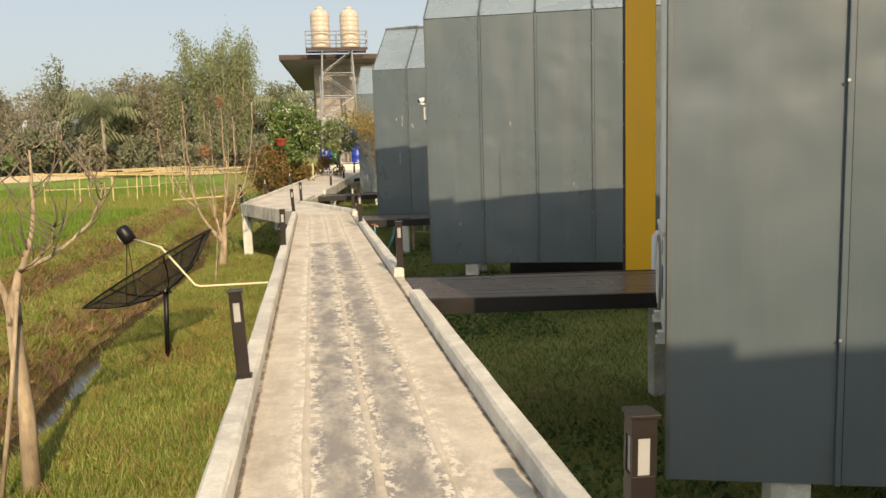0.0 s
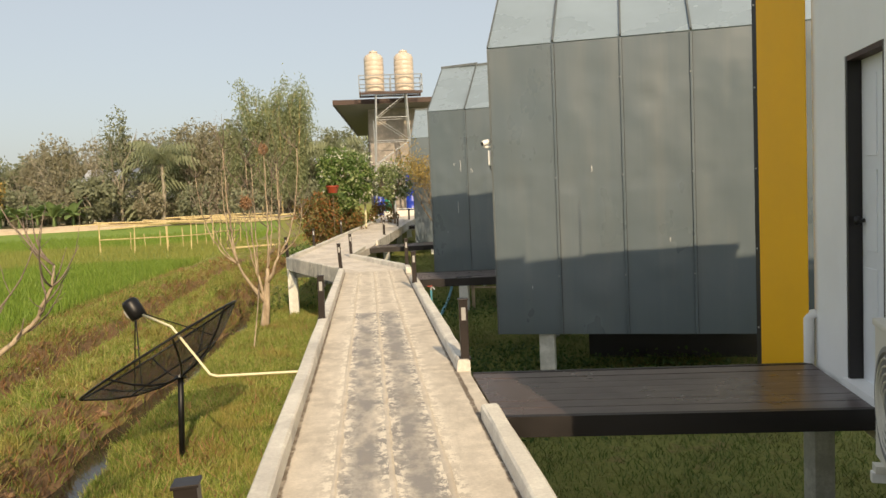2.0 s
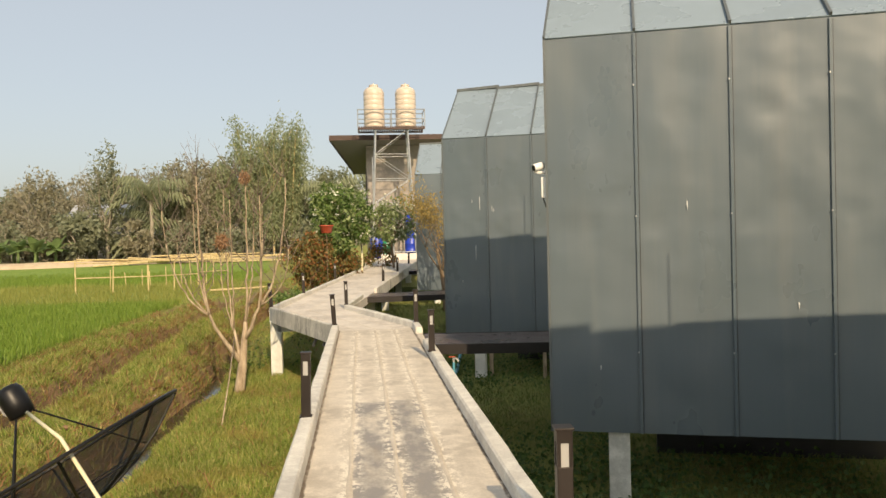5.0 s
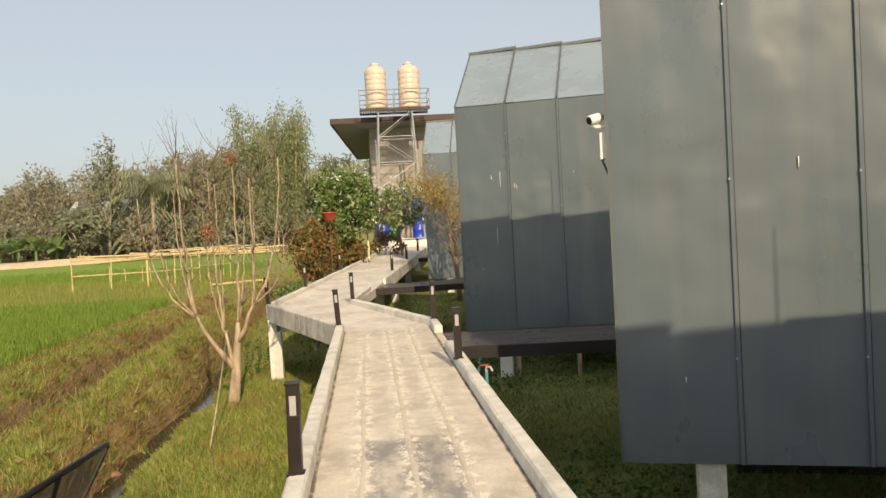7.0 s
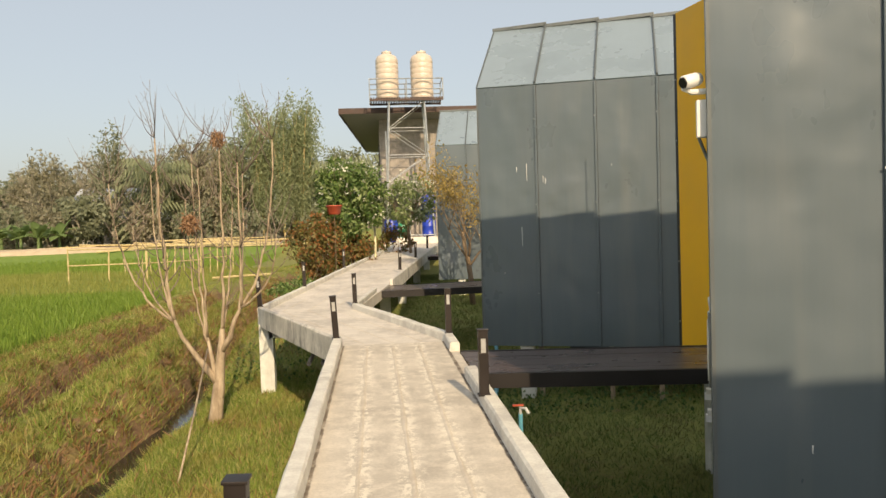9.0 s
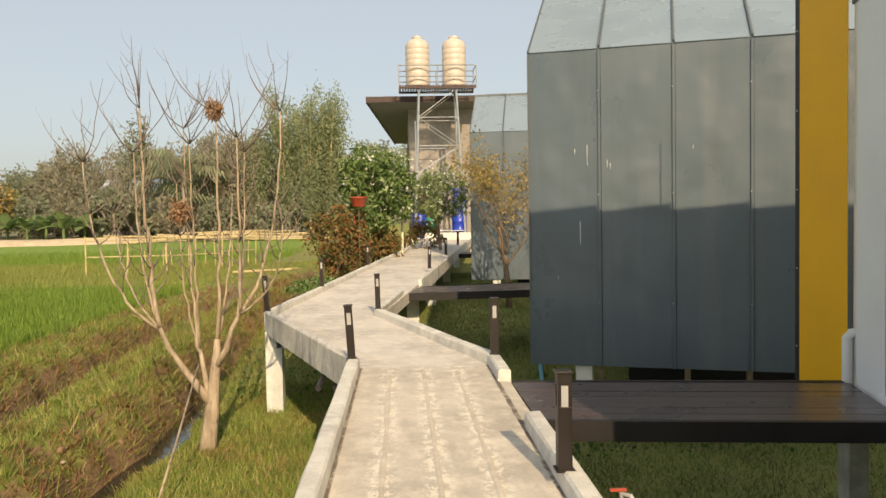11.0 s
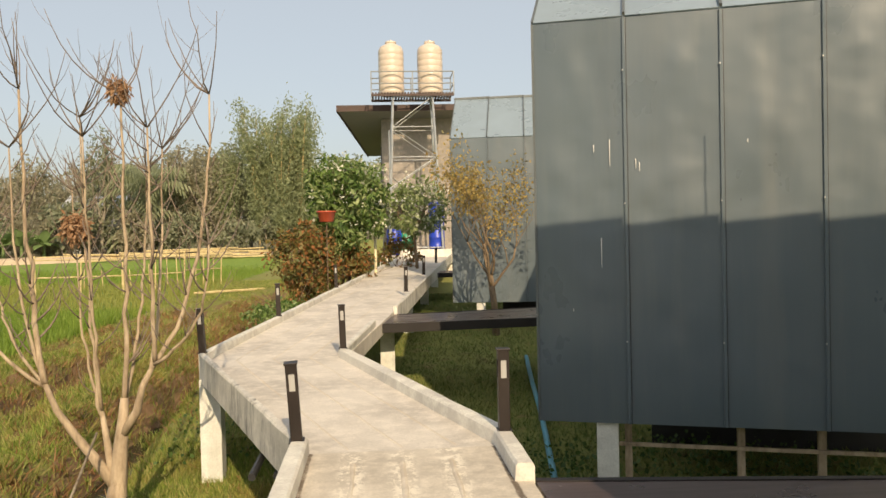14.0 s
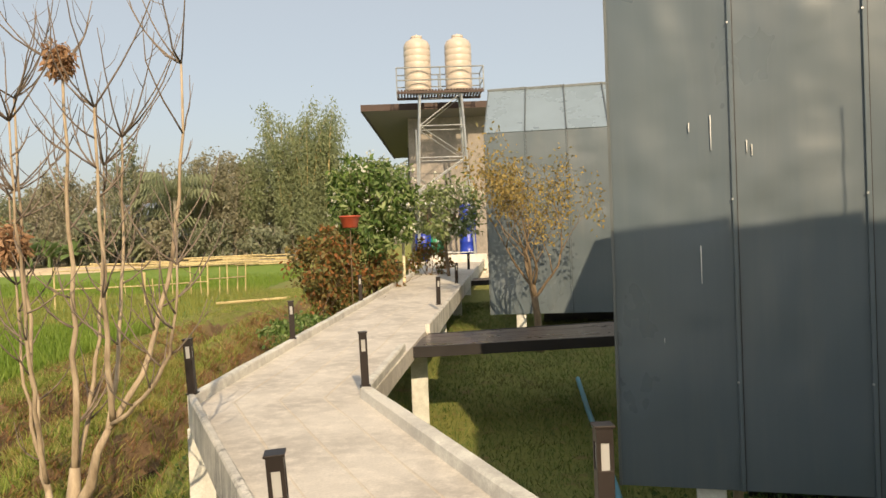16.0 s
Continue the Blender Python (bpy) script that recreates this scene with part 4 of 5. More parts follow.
def security_camera(at):
    ob = thing("security_camera", "white security camera with junction box on cabin edge", "camera", at)
    part("wall_arm", tube([(0.05, 0, -0.02), (-0.06, 0, -0.02), (-0.1, -0.02, 0.0)], 0.014, 8), WHITEPVC, ob)
    b = part("body", lathe([(0.035, 0), (0.042, 0.01), (0.042, 0.1), (0.034, 0.13), (0.02, 0.135)], 18), WHITEPVC, ob, "", True)
    b.matrix_basis = Matrix.Translation((-0.1, -0.04, 0.02)) @ Vector((-0.75, -0.6, -0.25)).to_track_quat("-Z", "Y").to_matrix().to_4x4() @ Matrix.Scale(0.8, 4)
    part("lens", lathe([(0.03, -0.006), (0.034, 0.0), (0.03, 0.002)], 16), BLACK, b)
    part("junction_box", block(-0.04, 0.03, -0.02, 0.03, -0.24, -0.06, 0.008), WHITEPVC, ob)
    part("cable", tube([(-0.03, 0, -0.24), (0.0, 0.01, -0.32), (0.03, 0.0, -0.4)], 0.008, 6), SEAM, ob)
    return ob


security_camera(pose(1.44, 8.02, 1.83, 0, 0, THETA) @ pose(-0.02, 0.06, 0))

# ---- satellite dish ----


def satellite_dish(base, rim_low, rim_high):
    """A black mesh dish on a post; rim_low and rim_high are two opposite points of its rim."""
    ob = thing("satellite_dish", "black wire-mesh satellite dish on a post in grass", "satellite dish", pose(*base))
    lo, hi = Vector(rim_low) - Vector(base), Vector(rim_high) - Vector(base)
    c = (lo + hi) / 2
    r = (hi - lo).length / 2
    across = (hi - lo).normalized()
    up = Vector((-0.5, 0.05, 0.82))
    up = (up - across * up.dot(across)).normalized()
    side = up.cross(across)
    deep = 0.39 * r
    at = lambda a, q: c + (across * math.cos(a) + side * math.sin(a)) * (r * q) - up * deep * (1 - q * q)
    bm = bmesh.new()
    rings = [[bm.verts.new(at(2 * math.pi * k / 40, max(q, 0.03))) for k in range(40)] for q in (0.03, 0.2, 0.4, 0.6, 0.8, 1.0)]
    for a, b in zip(rings, rings[1:]):
        for k in range(40):
            bm.faces.new((a[k], a[(k + 1) % 40], b[(k + 1) % 40], b[k]))
    part("mesh_bowl", bm, MESH, ob, "see-through black mesh bowl", True)
    part("rim", tube([at(2 * math.pi * k / 40, 1.0) for k in range(41)], 0.011, 6, cap=False), BLACK, ob)
    part("hoop", tube([at(2 * math.pi * k / 40, 0.55) for k in range(41)], 0.006, 5, cap=False), BLACK, ob)
    for k in range(8):
        a = 2 * math.pi * (k + 0.35) / 8
        part("rib", tube([at(a, q) - up * 0.008 for q in (0.03, 0.25, 0.5, 0.75, 1.0)], 0.009, 5), BLACK, ob)
    hub = c - up * (deep + 0.02)
    neck = Vector((0.04, 0.0, 0.82))
    part("post", tube([(0, 0, -0.05), (0.02, 0, 0.4), neck[:]], 0.028, 12), BLACK, ob, "", True)
    part("mount", tube([neck[:], (neck.lerp(hub, 0.5))[:], hub[:]], [0.045, 0.05, 0.07], 10), BLACK, ob)
    part("mount_bolt", tube([(neck - side * 0.07)[:], (neck + side * 0.07)[:]], 0.014, 8), STEEL, ob)
    focus = c + up * 0.53 * r
    for k in (0, 3, 5):
        a = 2 * math.pi * (k + 0.35) / 8
        part("strut", tube([at(a, 0.62)[:], focus[:]], 0.006, 5), BLACK, ob)
    feed = lathe([(0.05, 0), (0.075, 0.008), (0.08, 0.09), (0.078, 0.17), (0.062, 0.2), (0.02, 0.21)], 20)
    f = part("feed_horn", feed, BLACK, ob, "black feed horn cover", True)
    f.matrix_basis = Matrix.Translation(focus) @ (up).to_track_quat("Z", "Y").to_matrix().to_4x4() @ pose(0, 0, -0.08)
    for q in range(3):
        part("label_strip", block(0.004 + q * 0.013, 0.012 + q * 0.013, -0.083, -0.076, 0.04 + 0.01 * q, 0.15 - 0.014 * q), LENS, f)
    return ob, focus + Vector(base)


dish, focus = satellite_dish((-1.96, 6.41, -1.16), (-2.784, 6.267, -0.469), (-1.39, 6.573, 0.323))
feed_pipe = thing("conduit_pipe", "cream plastic conduit from walkway to satellite dish", "pipe")
part("pipe", tube([(-0.6, 5.4, -0.16), (-0.72, 5.42, -0.16), (-1.4, 5.52, -0.175), (-1.46, 5.54, -0.16), (-1.83, 5.85, 0.22), (focus - Vector((-0.1, 0.1, 0.03)))[:]], 0.011, 8), PVC, feed_pipe, "", True)

# ---- trees ----


def branch(bm, p, d, length, r, depth, spread, up, tips, sides=7, twigs=2, bendy=0.12):
    """A tapered limb that splits into smaller ones."""
    n = 5
    pts, rad = [p.copy()], [r]
    for i in range(n):
        d = (d + Vector((random.gauss(0, bendy), random.gauss(0, bendy), random.gauss(0, bendy * 0.5) + up * 0.1))).normalized()
        p = p + d * length / n
        pts.append(p.copy())
        rad.append(r * (1 - 0.42 * (i + 1) / n))
    if depth == 0:
        rad[-1] = r * 0.25
        tips.append((p.copy(), d.copy()))
    tube(pts, rad, max(4, sides), bm)
    if depth > 0:
        for k in range(twigs + (random.random() < 0.4)):
            i = n if k < 2 else random.randint(2, n - 1)
            a = random.uniform(0, 2 * math.pi)
            o = d.orthogonal().normalized()
            o.rotate(Matrix.Rotation(a + k * 2.4, 3, d))
            nd = (d + o * random.uniform(0.5, 1.0) * spread + Vector((0, 0, up * 0.35))).normalized()
            branch(bm, pts[i], nd, length * random.uniform(0.62, 0.95), rad[i] * (0.82 if k == 0 else 0.62), depth - 1, spread, up, tips, sides - 1, twigs, bendy)


def curve(p, d, length, r0, bend, n=6, end=0.35):
    """Points and radii of a twig that bends upwards."""
    pts, rad = [p.copy()], [r0]
    for i in range(n):
        d = (d + Vector((random.gauss(0, 0.11), random.gauss(0, 0.11), bend))).normalized()
        p = p + d * length / n
        pts.append(p.copy())
        rad.append(r0 * (1 - (1 - end) * (i + 1) / n))
    return pts, rad


def stemmed_tree(base, trunk, radii, mains, stems, seed, whorl=5, twig=0.5):
    """A pollarded bare tree: main limbs leave the trunk, upright stems leave them and end in whorls of bent twigs."""
    random.seed(seed)
    ob = thing("bare_tree", "leafless young tree with many upright grey-brown stems", "tree", pose(*base), "bare trees by the ditch")
    part("trunk", tube(trunk, radii, 12), BARK, ob, "", True)
    r = radii[-1]
    for pts, r0 in mains:
        part("main_limb", tube(pts, [r0 * (1 - 0.6 * i / (len(pts) - 1)) for i in range(len(pts))], 10), BARK, ob, "", True)
    for k, dx, dy, z, thick in stems:
        pts_main = [Vector(p) for p in mains[k][0]]
        start = pts_main[-1].lerp(pts_main[-2], random.uniform(0.0, 0.6))
        top = Vector((dx, dy, z - base[2]))
        knee = Vector((start.x + (dx - start.x) * random.uniform(0.8, 1.05), start.y + (dy - start.y) * 0.9, start.z + (top.z - start.z) * random.uniform(0.2, 0.36)))
        pts, rad = [], []
        n = 14
        for i in range(n + 1):
            f = i / n
            p = start * (1 - f) ** 2 + knee * 2 * f * (1 - f) + top * f * f
            w = 0.009 * math.sin(math.pi * f)
            pts.append(p + Vector((random.gauss(0, w), random.gauss(0, w), 0)))
            rad.append(r * thick * 0.56 * (1 - 0.66 * f))
        limb = part("limb", tube(pts, rad, 8), BARK, ob, "", True)
        bm = bmesh.new()
        spots = [(n, whorl + random.randint(-1, 1), twig * 1.3)] + [(n - random.randint(1, 3), 1, twig * 1.1) for _ in range(2)] + [(random.randint(3, n - 1), 1, twig * 0.75) for _ in range(9)]
        for at, count, length in spots:
            for _ in range(count):
                a = random.uniform(0, 2 * math.pi)
                d = Vector((math.cos(a), math.sin(a), random.uniform(0.15, 0.8))).normalized()
                q, qr = curve(pts[at], d, length * random.uniform(0.5, 1.35), max(0.006, rad[at] * 0.46), 0.24)
                tube(q, qr, 5, bm)
                for _ in range(2):
                    if random.random() < 0.6:
                        e = random.randint(2, 5)
                        d2 = Vector((random.gauss(0, 1), random.gauss(0, 1), 0.7)).normalized()
                        q2, r2 = curve(q[e], d2, length * random.uniform(0.25, 0.55), qr[e] * 0.7, 0.22, 4)
                        tube(q2, r2, 4, bm)
        sp = part("twig_spray", bm, TWIG, limb, "thin bent grey twigs", True)
        tagged(sp, kind="stuff")
    return ob


stemmed_tree((-2.15, 14.08, -1.14), [(-0.03, 0, -0.1), (0.0, 0, 0.15), (0.035, 0, 0.4), (0.05, 0.01, 0.54)], [0.1, 0.08, 0.074, 0.058],
             [([(0.03, 0, 0.48), (-0.13, 0.02, 0.7), (-0.24, 0.0, 0.86), (-0.37, -0.03, 1.08), (-0.46, -0.02, 1.3)], 0.046),
              ([(0.026, 0, 0.3), (0.05, 0.01, 0.54), (0.07, 0.02, 0.8), (0.09, 0.03, 0.98), (0.1, 0.04, 1.14)], 0.074),
              ([(0.08, 0.02, 0.86), (0.2, 0.0, 1.04), (0.26, -0.04, 1.24), (0.36, -0.05, 1.42)], 0.04),
              ([(0.02, 0, 0.52), (-0.05, 0.08, 0.8), (-0.1, 0.12, 1.05)], 0.04)],
             [(0, -0.62, 0.1, 2.35, 0.8), (0, -0.66, 0.0, 1.9, 0.5), (0, -1.12, -0.1, 1.8, 0.5), (0, -1.0, 0.35, 1.3, 0.42), (3, -0.22, 0.2, 2.15, 0.55), (3, -0.06, -0.2, 1.95, 0.5), (3, -0.35, 0.35, 1.6, 0.45),
              (1, 0.17, -0.05, 2.28, 0.7), (1, 0.24, 0.3, 1.75, 0.5), (2, 0.41, -0.25, 2.0, 0.6), (2, 0.39, 0.2, 1.9, 0.5), (2, 0.78, 0.1, 2.3, 0.6), (2, 0.85, -0.4, 1.15, 0.45)], 21, 5, 0.49)
stemmed_tree((-2.26, 2.85, -1.14), [(0.0, 0, -0.1), (0.015, 0, 0.54), (-0.01, 0.01, 1.0), (0, 0, 1.35)], [0.066, 0.055, 0.05, 0.05],
             [([(0, 0, 1.2), (0.0, 0, 1.36), (0.03, 0, 1.45), (0.06, 0.0, 1.58)], 0.051), ([(0, 0, 1.15), (-0.05, 0.02, 1.4), (-0.1, 0.02, 1.55)], 0.036)],
             [(0, 0.2, 0.0, 1.25, 0.85), (0, 0.62, 0.1, 1.0, 0.6), (0, 0.42, -0.35, 0.75, 0.45), (1, -0.45, 0.0, 0.95, 0.55), (1, -0.2, 0.35, 1.2, 0.5), (1, -0.65, -0.2, 0.75, 0.45)], 8, 3, 0.38)


def stake(a, b, r=0.014):
    ob = thing("wooden_stake", "thin grey wooden stake leaning against a young tree", "stake", group="tree stakes")
    part("cane", tube([a, tuple((p + q) / 2 + 0.01 for p, q in zip(a, b)), b], [r, r * 0.9, r * 0.8], 7), BARK, ob, "", True)


stake((-2.03, 11.6, -1.18), (-2.2, 13.95, -0.22), 0.011)
stake((-2.38, 2.6, -1.16), (-2.2, 2.78, 0.3), 0.018)


def nest(p, r, seed):
    g = np.random.default_rng(seed)
    q = g.normal(size=(620, 3))
    q = q / np.linalg.norm(q, axis=1)[:, None] * (r * g.uniform(0.2, 1, 620) ** 0.5)[:, None] * np.array([1, 1, 1.25]) + np.array(p)
    ob = leaf_cloud("nest", q, r * 0.5, NEST, g, 0.6, 3.5)
    tagged(ob, "ragged ball of dead brown leaves in branches", "nest", "dead leaf nests", "")


nest((-1.99, 14.02, 2.3), 0.082, 1)
nest((-2.4, 14.2, 1.3), 0.1, 2)


def crown_points(g, centre, radii, n, clumps, tight=0.33):
    """Leaf centres in uneven clumps within an ellipsoid."""
    c = g.normal(size=(clumps, 3))
    c = c / np.linalg.norm(c, axis=1)[:, None] * (g.uniform(0.25, 1.0, clumps) ** 0.45)[:, None]
    w = g.uniform(0.5, 1.3, clumps)
    k = g.integers(0, clumps, n)
    p = c[k] + np.clip(g.normal(size=(n, 3)), -1.5, 1.5) * (tight * w[k])[:, None] * 0.55
    return p * np.array(radii) + np.array(centre)


def leafy_tree(name, base, height, centre_h, radii, leaf, count, size, mat, bark, seed, label, clumps=34, tight=0.33, long=2.2, trunk_r=0.06, category="tree", twig=None, group=""):
    random.seed(seed)
    g = np.random.default_rng(seed)
    ob = thing(name, label, category, pose(*base), group)
    bm = bmesh.new()
    tips = []
    lean = Vector((random.uniform(-0.1, 0.1), random.uniform(-0.1, 0.1), 1)).normalized()
    h0 = max(0.15, centre_h - radii[2] * 0.75)
    tube([(0, 0, -0.1), (lean * h0 * 0.5)[:], (lean * h0)[:]], [trunk_r * 1.25, trunk_r, trunk_r * 0.9], 8, bm)
    for k in range(5):
        a = 2 * math.pi * k / 5 + random.uniform(-0.4, 0.4)
        d = Vector((math.cos(a) * radii[0], math.sin(a) * radii[1], radii[2] * 1.3)).normalized()
        branch(bm, lean * h0 * 0.97, d, max(radii) * 0.62, trunk_r * 0.6, 2, 0.7, 0.4, tips, 6)
    part("trunk", bm, bark, ob, "", True)
    p = crown_points(g, (0, 0, centre_h), radii, count, clumps, tight)
    lf = leaf_cloud("crown", p, size, mat, g, 0.35, long)
    lf.parent = ob
    return ob


def blossoms(tree, centre_h, radii, count, seed):
    """White flowers on the outer face of a crown."""
    g = np.random.default_rng(seed)
    d = g.normal(size=(count, 3))
    d[:, 2] = d[:, 2] * 0.8 + 0.25
    d = d / np.linalg.norm(d, axis=1)[:, None] * g.uniform(0.8, 1.08, count)[:, None]
    c = np.repeat(d * np.array(radii) + np.array((0, 0, centre_h)), 4, 0) + g.normal(0, 0.025, (count * 4, 3))
    lf = leaf_cloud("blossom", c, 0.07, BLOSSOM, g, -0.3, 1.4)
    lf.parent = tree
    tagged(lf, "small white flowers", kind="stuff")


frangipani = leafy_tree("frangipani_tree", (-0.75, 27.2, -0.55), 3.8, 2.6, (0.98, 0.95, 1.15), None, 8500, 0.155, LEAF, DARKBARK, 31, "dense round tree with glossy leaves and white flowers", 64, 0.3, 3.4)
blossoms(frangipani, 2.65, (1.0, 0.98, 1.14), 130, 41)
pale_tree = leafy_tree("small_tree", (1.05, 29.4, -0.5), 3.3, 2.45, (0.95, 0.9, 0.85), None, 1900, 0.15, LEAFPALE, DARKBARK, 32, "small tree with thin pale green crown and flowers", 40, 0.36, 3.2, trunk_r=0.045)
blossoms(pale_tree, 2.5, (0.95, 0.9, 0.85), 60, 42)
leafy_tree("copper_bush", (-1.72, 26.2, -0.6), 2.0, 1.15, (0.82, 0.75, 0.95), None, 4600, 0.1, LEAFRED, DARKBARK, 33, "round bush with copper and green leaves", 48, 0.3, category="bush", trunk_r=0.04)
leafy_tree("copper_bush", (-0.8, 27.0, -0.6), 1.8, 0.85, (0.62, 0.6, 0.8), None, 2400, 0.1, LEAFRED, DARKBARK, 34, "dark copper-leaved bush under a tree", 30, 0.3, category="bush", trunk_r=0.04)
leafy_tree("copper_bush", (0.55, 30.5, -0.45), 1.6, 0.85, (0.6, 0.5, 0.75), None, 1600, 0.1, LEAFRED, DARKBARK, 35, "dark copper-leaved bush beside the walkway", 26, 0.3, category="bush", trunk_r=0.03)
leafy_tree("low_hedge", (-1.75, 24.2, -0.65), 0.5, 0.25, (1.0, 1.2, 0.28), None, 2600, 0.08, LEAF, DARKBARK, 36, "low green ground cover beside the walkway", 40, 0.3, category="bush", trunk_r=0.02)


def yellowing_tree(base, seed):
    """A forked young tree whose thin branches fan out and carry small dry leaves near their tips."""
    random.seed(seed)
    g = np.random.default_rng(seed)
    ob = thing("yellowing_tree", "thin young tree with yellowing dry leaves", "tree", pose(*base))
    bm = bmesh.new()
    tips = []
    tube([(0.08, 0, -0.1), (0.05, 0, 0.6), (-0.02, 0, 1.15)], [0.075, 0.06, 0.055], 8, bm)
    for k in range(7):
        a = 2 * math.pi * k / 7 + random.uniform(-0.3, 0.3)
        d = Vector((math.cos(a) * 0.55, math.sin(a) * 0.5, 1.0)).normalized()
        branch(bm, Vector((0, 0, random.uniform(0.85, 1.15))), d, random.uniform(0.75, 1.0), 0.026, 3, 0.62, 0.55, tips, 6, 2, 0.14)
    part("trunk", bm, DARKBARK, ob, "", True)
    p = np.concatenate([np.array(q)[None] - np.array(d)[None] * g.uniform(0, 0.6, 34)[:, None] + g.normal(0, 0.08, (34, 3)) for q, d in tips])
    lf = leaf_cloud("crown", p[(p[:, 2] < 3.9) & (np.hypot(p[:, 0], p[:, 1]) < 1.25)], 0.062, LEAFGOLD, g, 0.4, 2.4)
    lf.parent = ob
    return ob


yellowing_tree((2.0, 22.4, -0.75), 37)

# ---- water tower and house at the end ----


def tank(at):
    ob = thing("water_tank", "cream plastic water tank with ribbed rings", "water tank", at, "water tanks on the tower")
    prof = [(0.44, 0), (0.47, 0.03)]
    for i in range(7):
        z = 0.12 + i * 0.215
        prof += [(0.47, z), (0.464, z + 0.015), (0.464, z + 0.035), (0.47, z + 0.05)]
    prof += [(0.465, 1.62), (0.4, 1.76), (0.2, 1.87), (0.19, 1.9)]
    part("body", lathe(prof, 28), TANK, ob, "", True)
    part("lid", lathe([(0.2, 1.89), (0.21, 1.91), (0.2, 1.96), (0.04, 1.99), (0.03, 2.03)], 20), TANK, ob)
    return ob


def water_tower(cx, cy, zp):
    ob = thing("water_tower", "galvanised steel lattice tower carrying two water tanks", "water tower", pose(cx, cy, 0))
    w, d = 1.5, 0.62
    for i in range(28):
        x = -w + (i + 0.5) * 2 * w / 28
        part("floor_slat", block(x - 0.03, x + 0.03, -d, d, zp - 0.06, zp), FASCIA, ob)
    for y in (-d, d):
        part("edge_beam", block(-w, w, y - 0.03, y + 0.03, zp - 0.14, zp - 0.061), FASCIA, ob)
        for h in (0.32, 0.75):
            part("rail", tube([(-w, y, zp + h), (w, y, zp + h)], 0.022, 6), STEEL, ob)
        for i in range(3):
            x = -w + 2 * w * i / 2
            part("rail_post", tube([(x, y, zp - 0.1), (x, y, zp + 0.75)], 0.022, 6), STEEL, ob)
    for x in (-w, w):
        for h in (0.32, 0.75):
            part("rail", tube([(x, -d, zp + h), (x, d, zp + h)], 0.022, 6), STEEL, ob)
    g = float(ground_z(cx, cy)) - 0.1
    feet = {}
    for sx in (-1, 1):
        for sy in (-1, 1):
            top, foot = Vector((sx * 0.72, sy * 0.5, zp - 0.14)), Vector((sx * 1.02, sy * 0.8, g))
            part("leg", tube([foot[:], top[:]], 0.045, 8), STEEL, ob)
            feet[sx, sy] = (foot, top)
    k = 6
    for (a, b) in (((-1, -1), (1, -1)), ((-1, 1), (1, 1)), ((-1, -1), (-1, 1)), ((1, -1), (1, 1))):
        for i in range(k):
            p0, p1 = feet[a][0].lerp(feet[a][1], i / k), feet[a][0].lerp(feet[a][1], (i + 1) / k)
            q0, q1 = feet[b][0].lerp(feet[b][1], i / k), feet[b][0].lerp(feet[b][1], (i + 1) / k)
            part("brace", tube([p0[:], q1[:]] if i % 2 else [q0[:], p1[:]], 0.018, 5), STEEL, ob)
            part("brace", tube([p1[:], q1[:]], 0.018, 5), STEEL, ob)
    part("riser_pipe", tube([(-0.9, -0.75, g), (-0.9, -0.75, zp - 1.4)], 0.025, 8), STEEL, ob)
    return ob


water_tower(1.33, 36.9, 6.34)
t0 = tank(pose(0.58, 36.9, 6.342))
copy_thing(t0, pose(2.02, 36.9, 6.342))


def far_house():
    ob = thing("house", "grey plastered house with wide brown-edged flat roof", "house", pose(0, 0, 0))
    part("wall", block(0.2, 9.0, 39.8, 46, -0.6, 5.9), HOUSEWALL, ob)
    roof = bmesh.new()
    prism([(-1.5, 38.6), (9.5, 38.3), (9.5, 47), (-0.4, 47)], lambda x, y: 6.2 - (y - 38.6) * 0.11 - 0.16, lambda x, y: 6.2 - (y - 38.6) * 0.11, roof)
    part("roof", roof, SOFFIT, ob)
    part("fascia", prism([(-1.55, 38.58), (9.5, 38.25), (9.5, 38.29), (-1.52, 38.62)], 6.02, 6.26), FASCIA, ob, "brown wooden fascia")
    part("fascia", prism([(-1.55, 38.6), (-1.5, 38.6), (-0.4, 47), (-0.45, 47)], lambda x, y: 6.0 - (y - 38.6) * 0.11, lambda x, y: 6.25 - (y - 38.6) * 0.11), FASCIA, ob)
    part("window", block(0.17, 0.21, 41, 43, 3.4, 4.9), DARKFRAME, ob, "dark window")
    part("canopy", block(-2.2, 1.4, 35.6, 39.7, 2.35, 2.45), FARROOF, ob, "thin tin canopy")
    for x in (-2.05, 1.25):
        part("canopy_post", tube([(x, 35.75, -0.6), (x, 35.75, 2.35)], 0.05, 8), STEEL, ob)
    return ob


far_house()


def barrel(at, mat, label):
    ob = thing("barrel", label, "barrel", at, "plastic barrels by the house")
    part("shell", lathe([(0.26, 0), (0.29, 0.03), (0.29, 0.28), (0.305, 0.3), (0.29, 0.32), (0.29, 0.6), (0.305, 0.62), (0.29, 0.64), (0.29, 0.88), (0.26, 0.92)], 20), mat, ob, "", True)
    part("lid", lathe([(0.27, 0.915), (0.28, 0.93), (0.27, 0.96), (0.05, 0.965)], 20), mat, ob)


def base_at(x, y, dz=0.0):
    return pose(x, y, float(ground_z(x, y)) + dz)


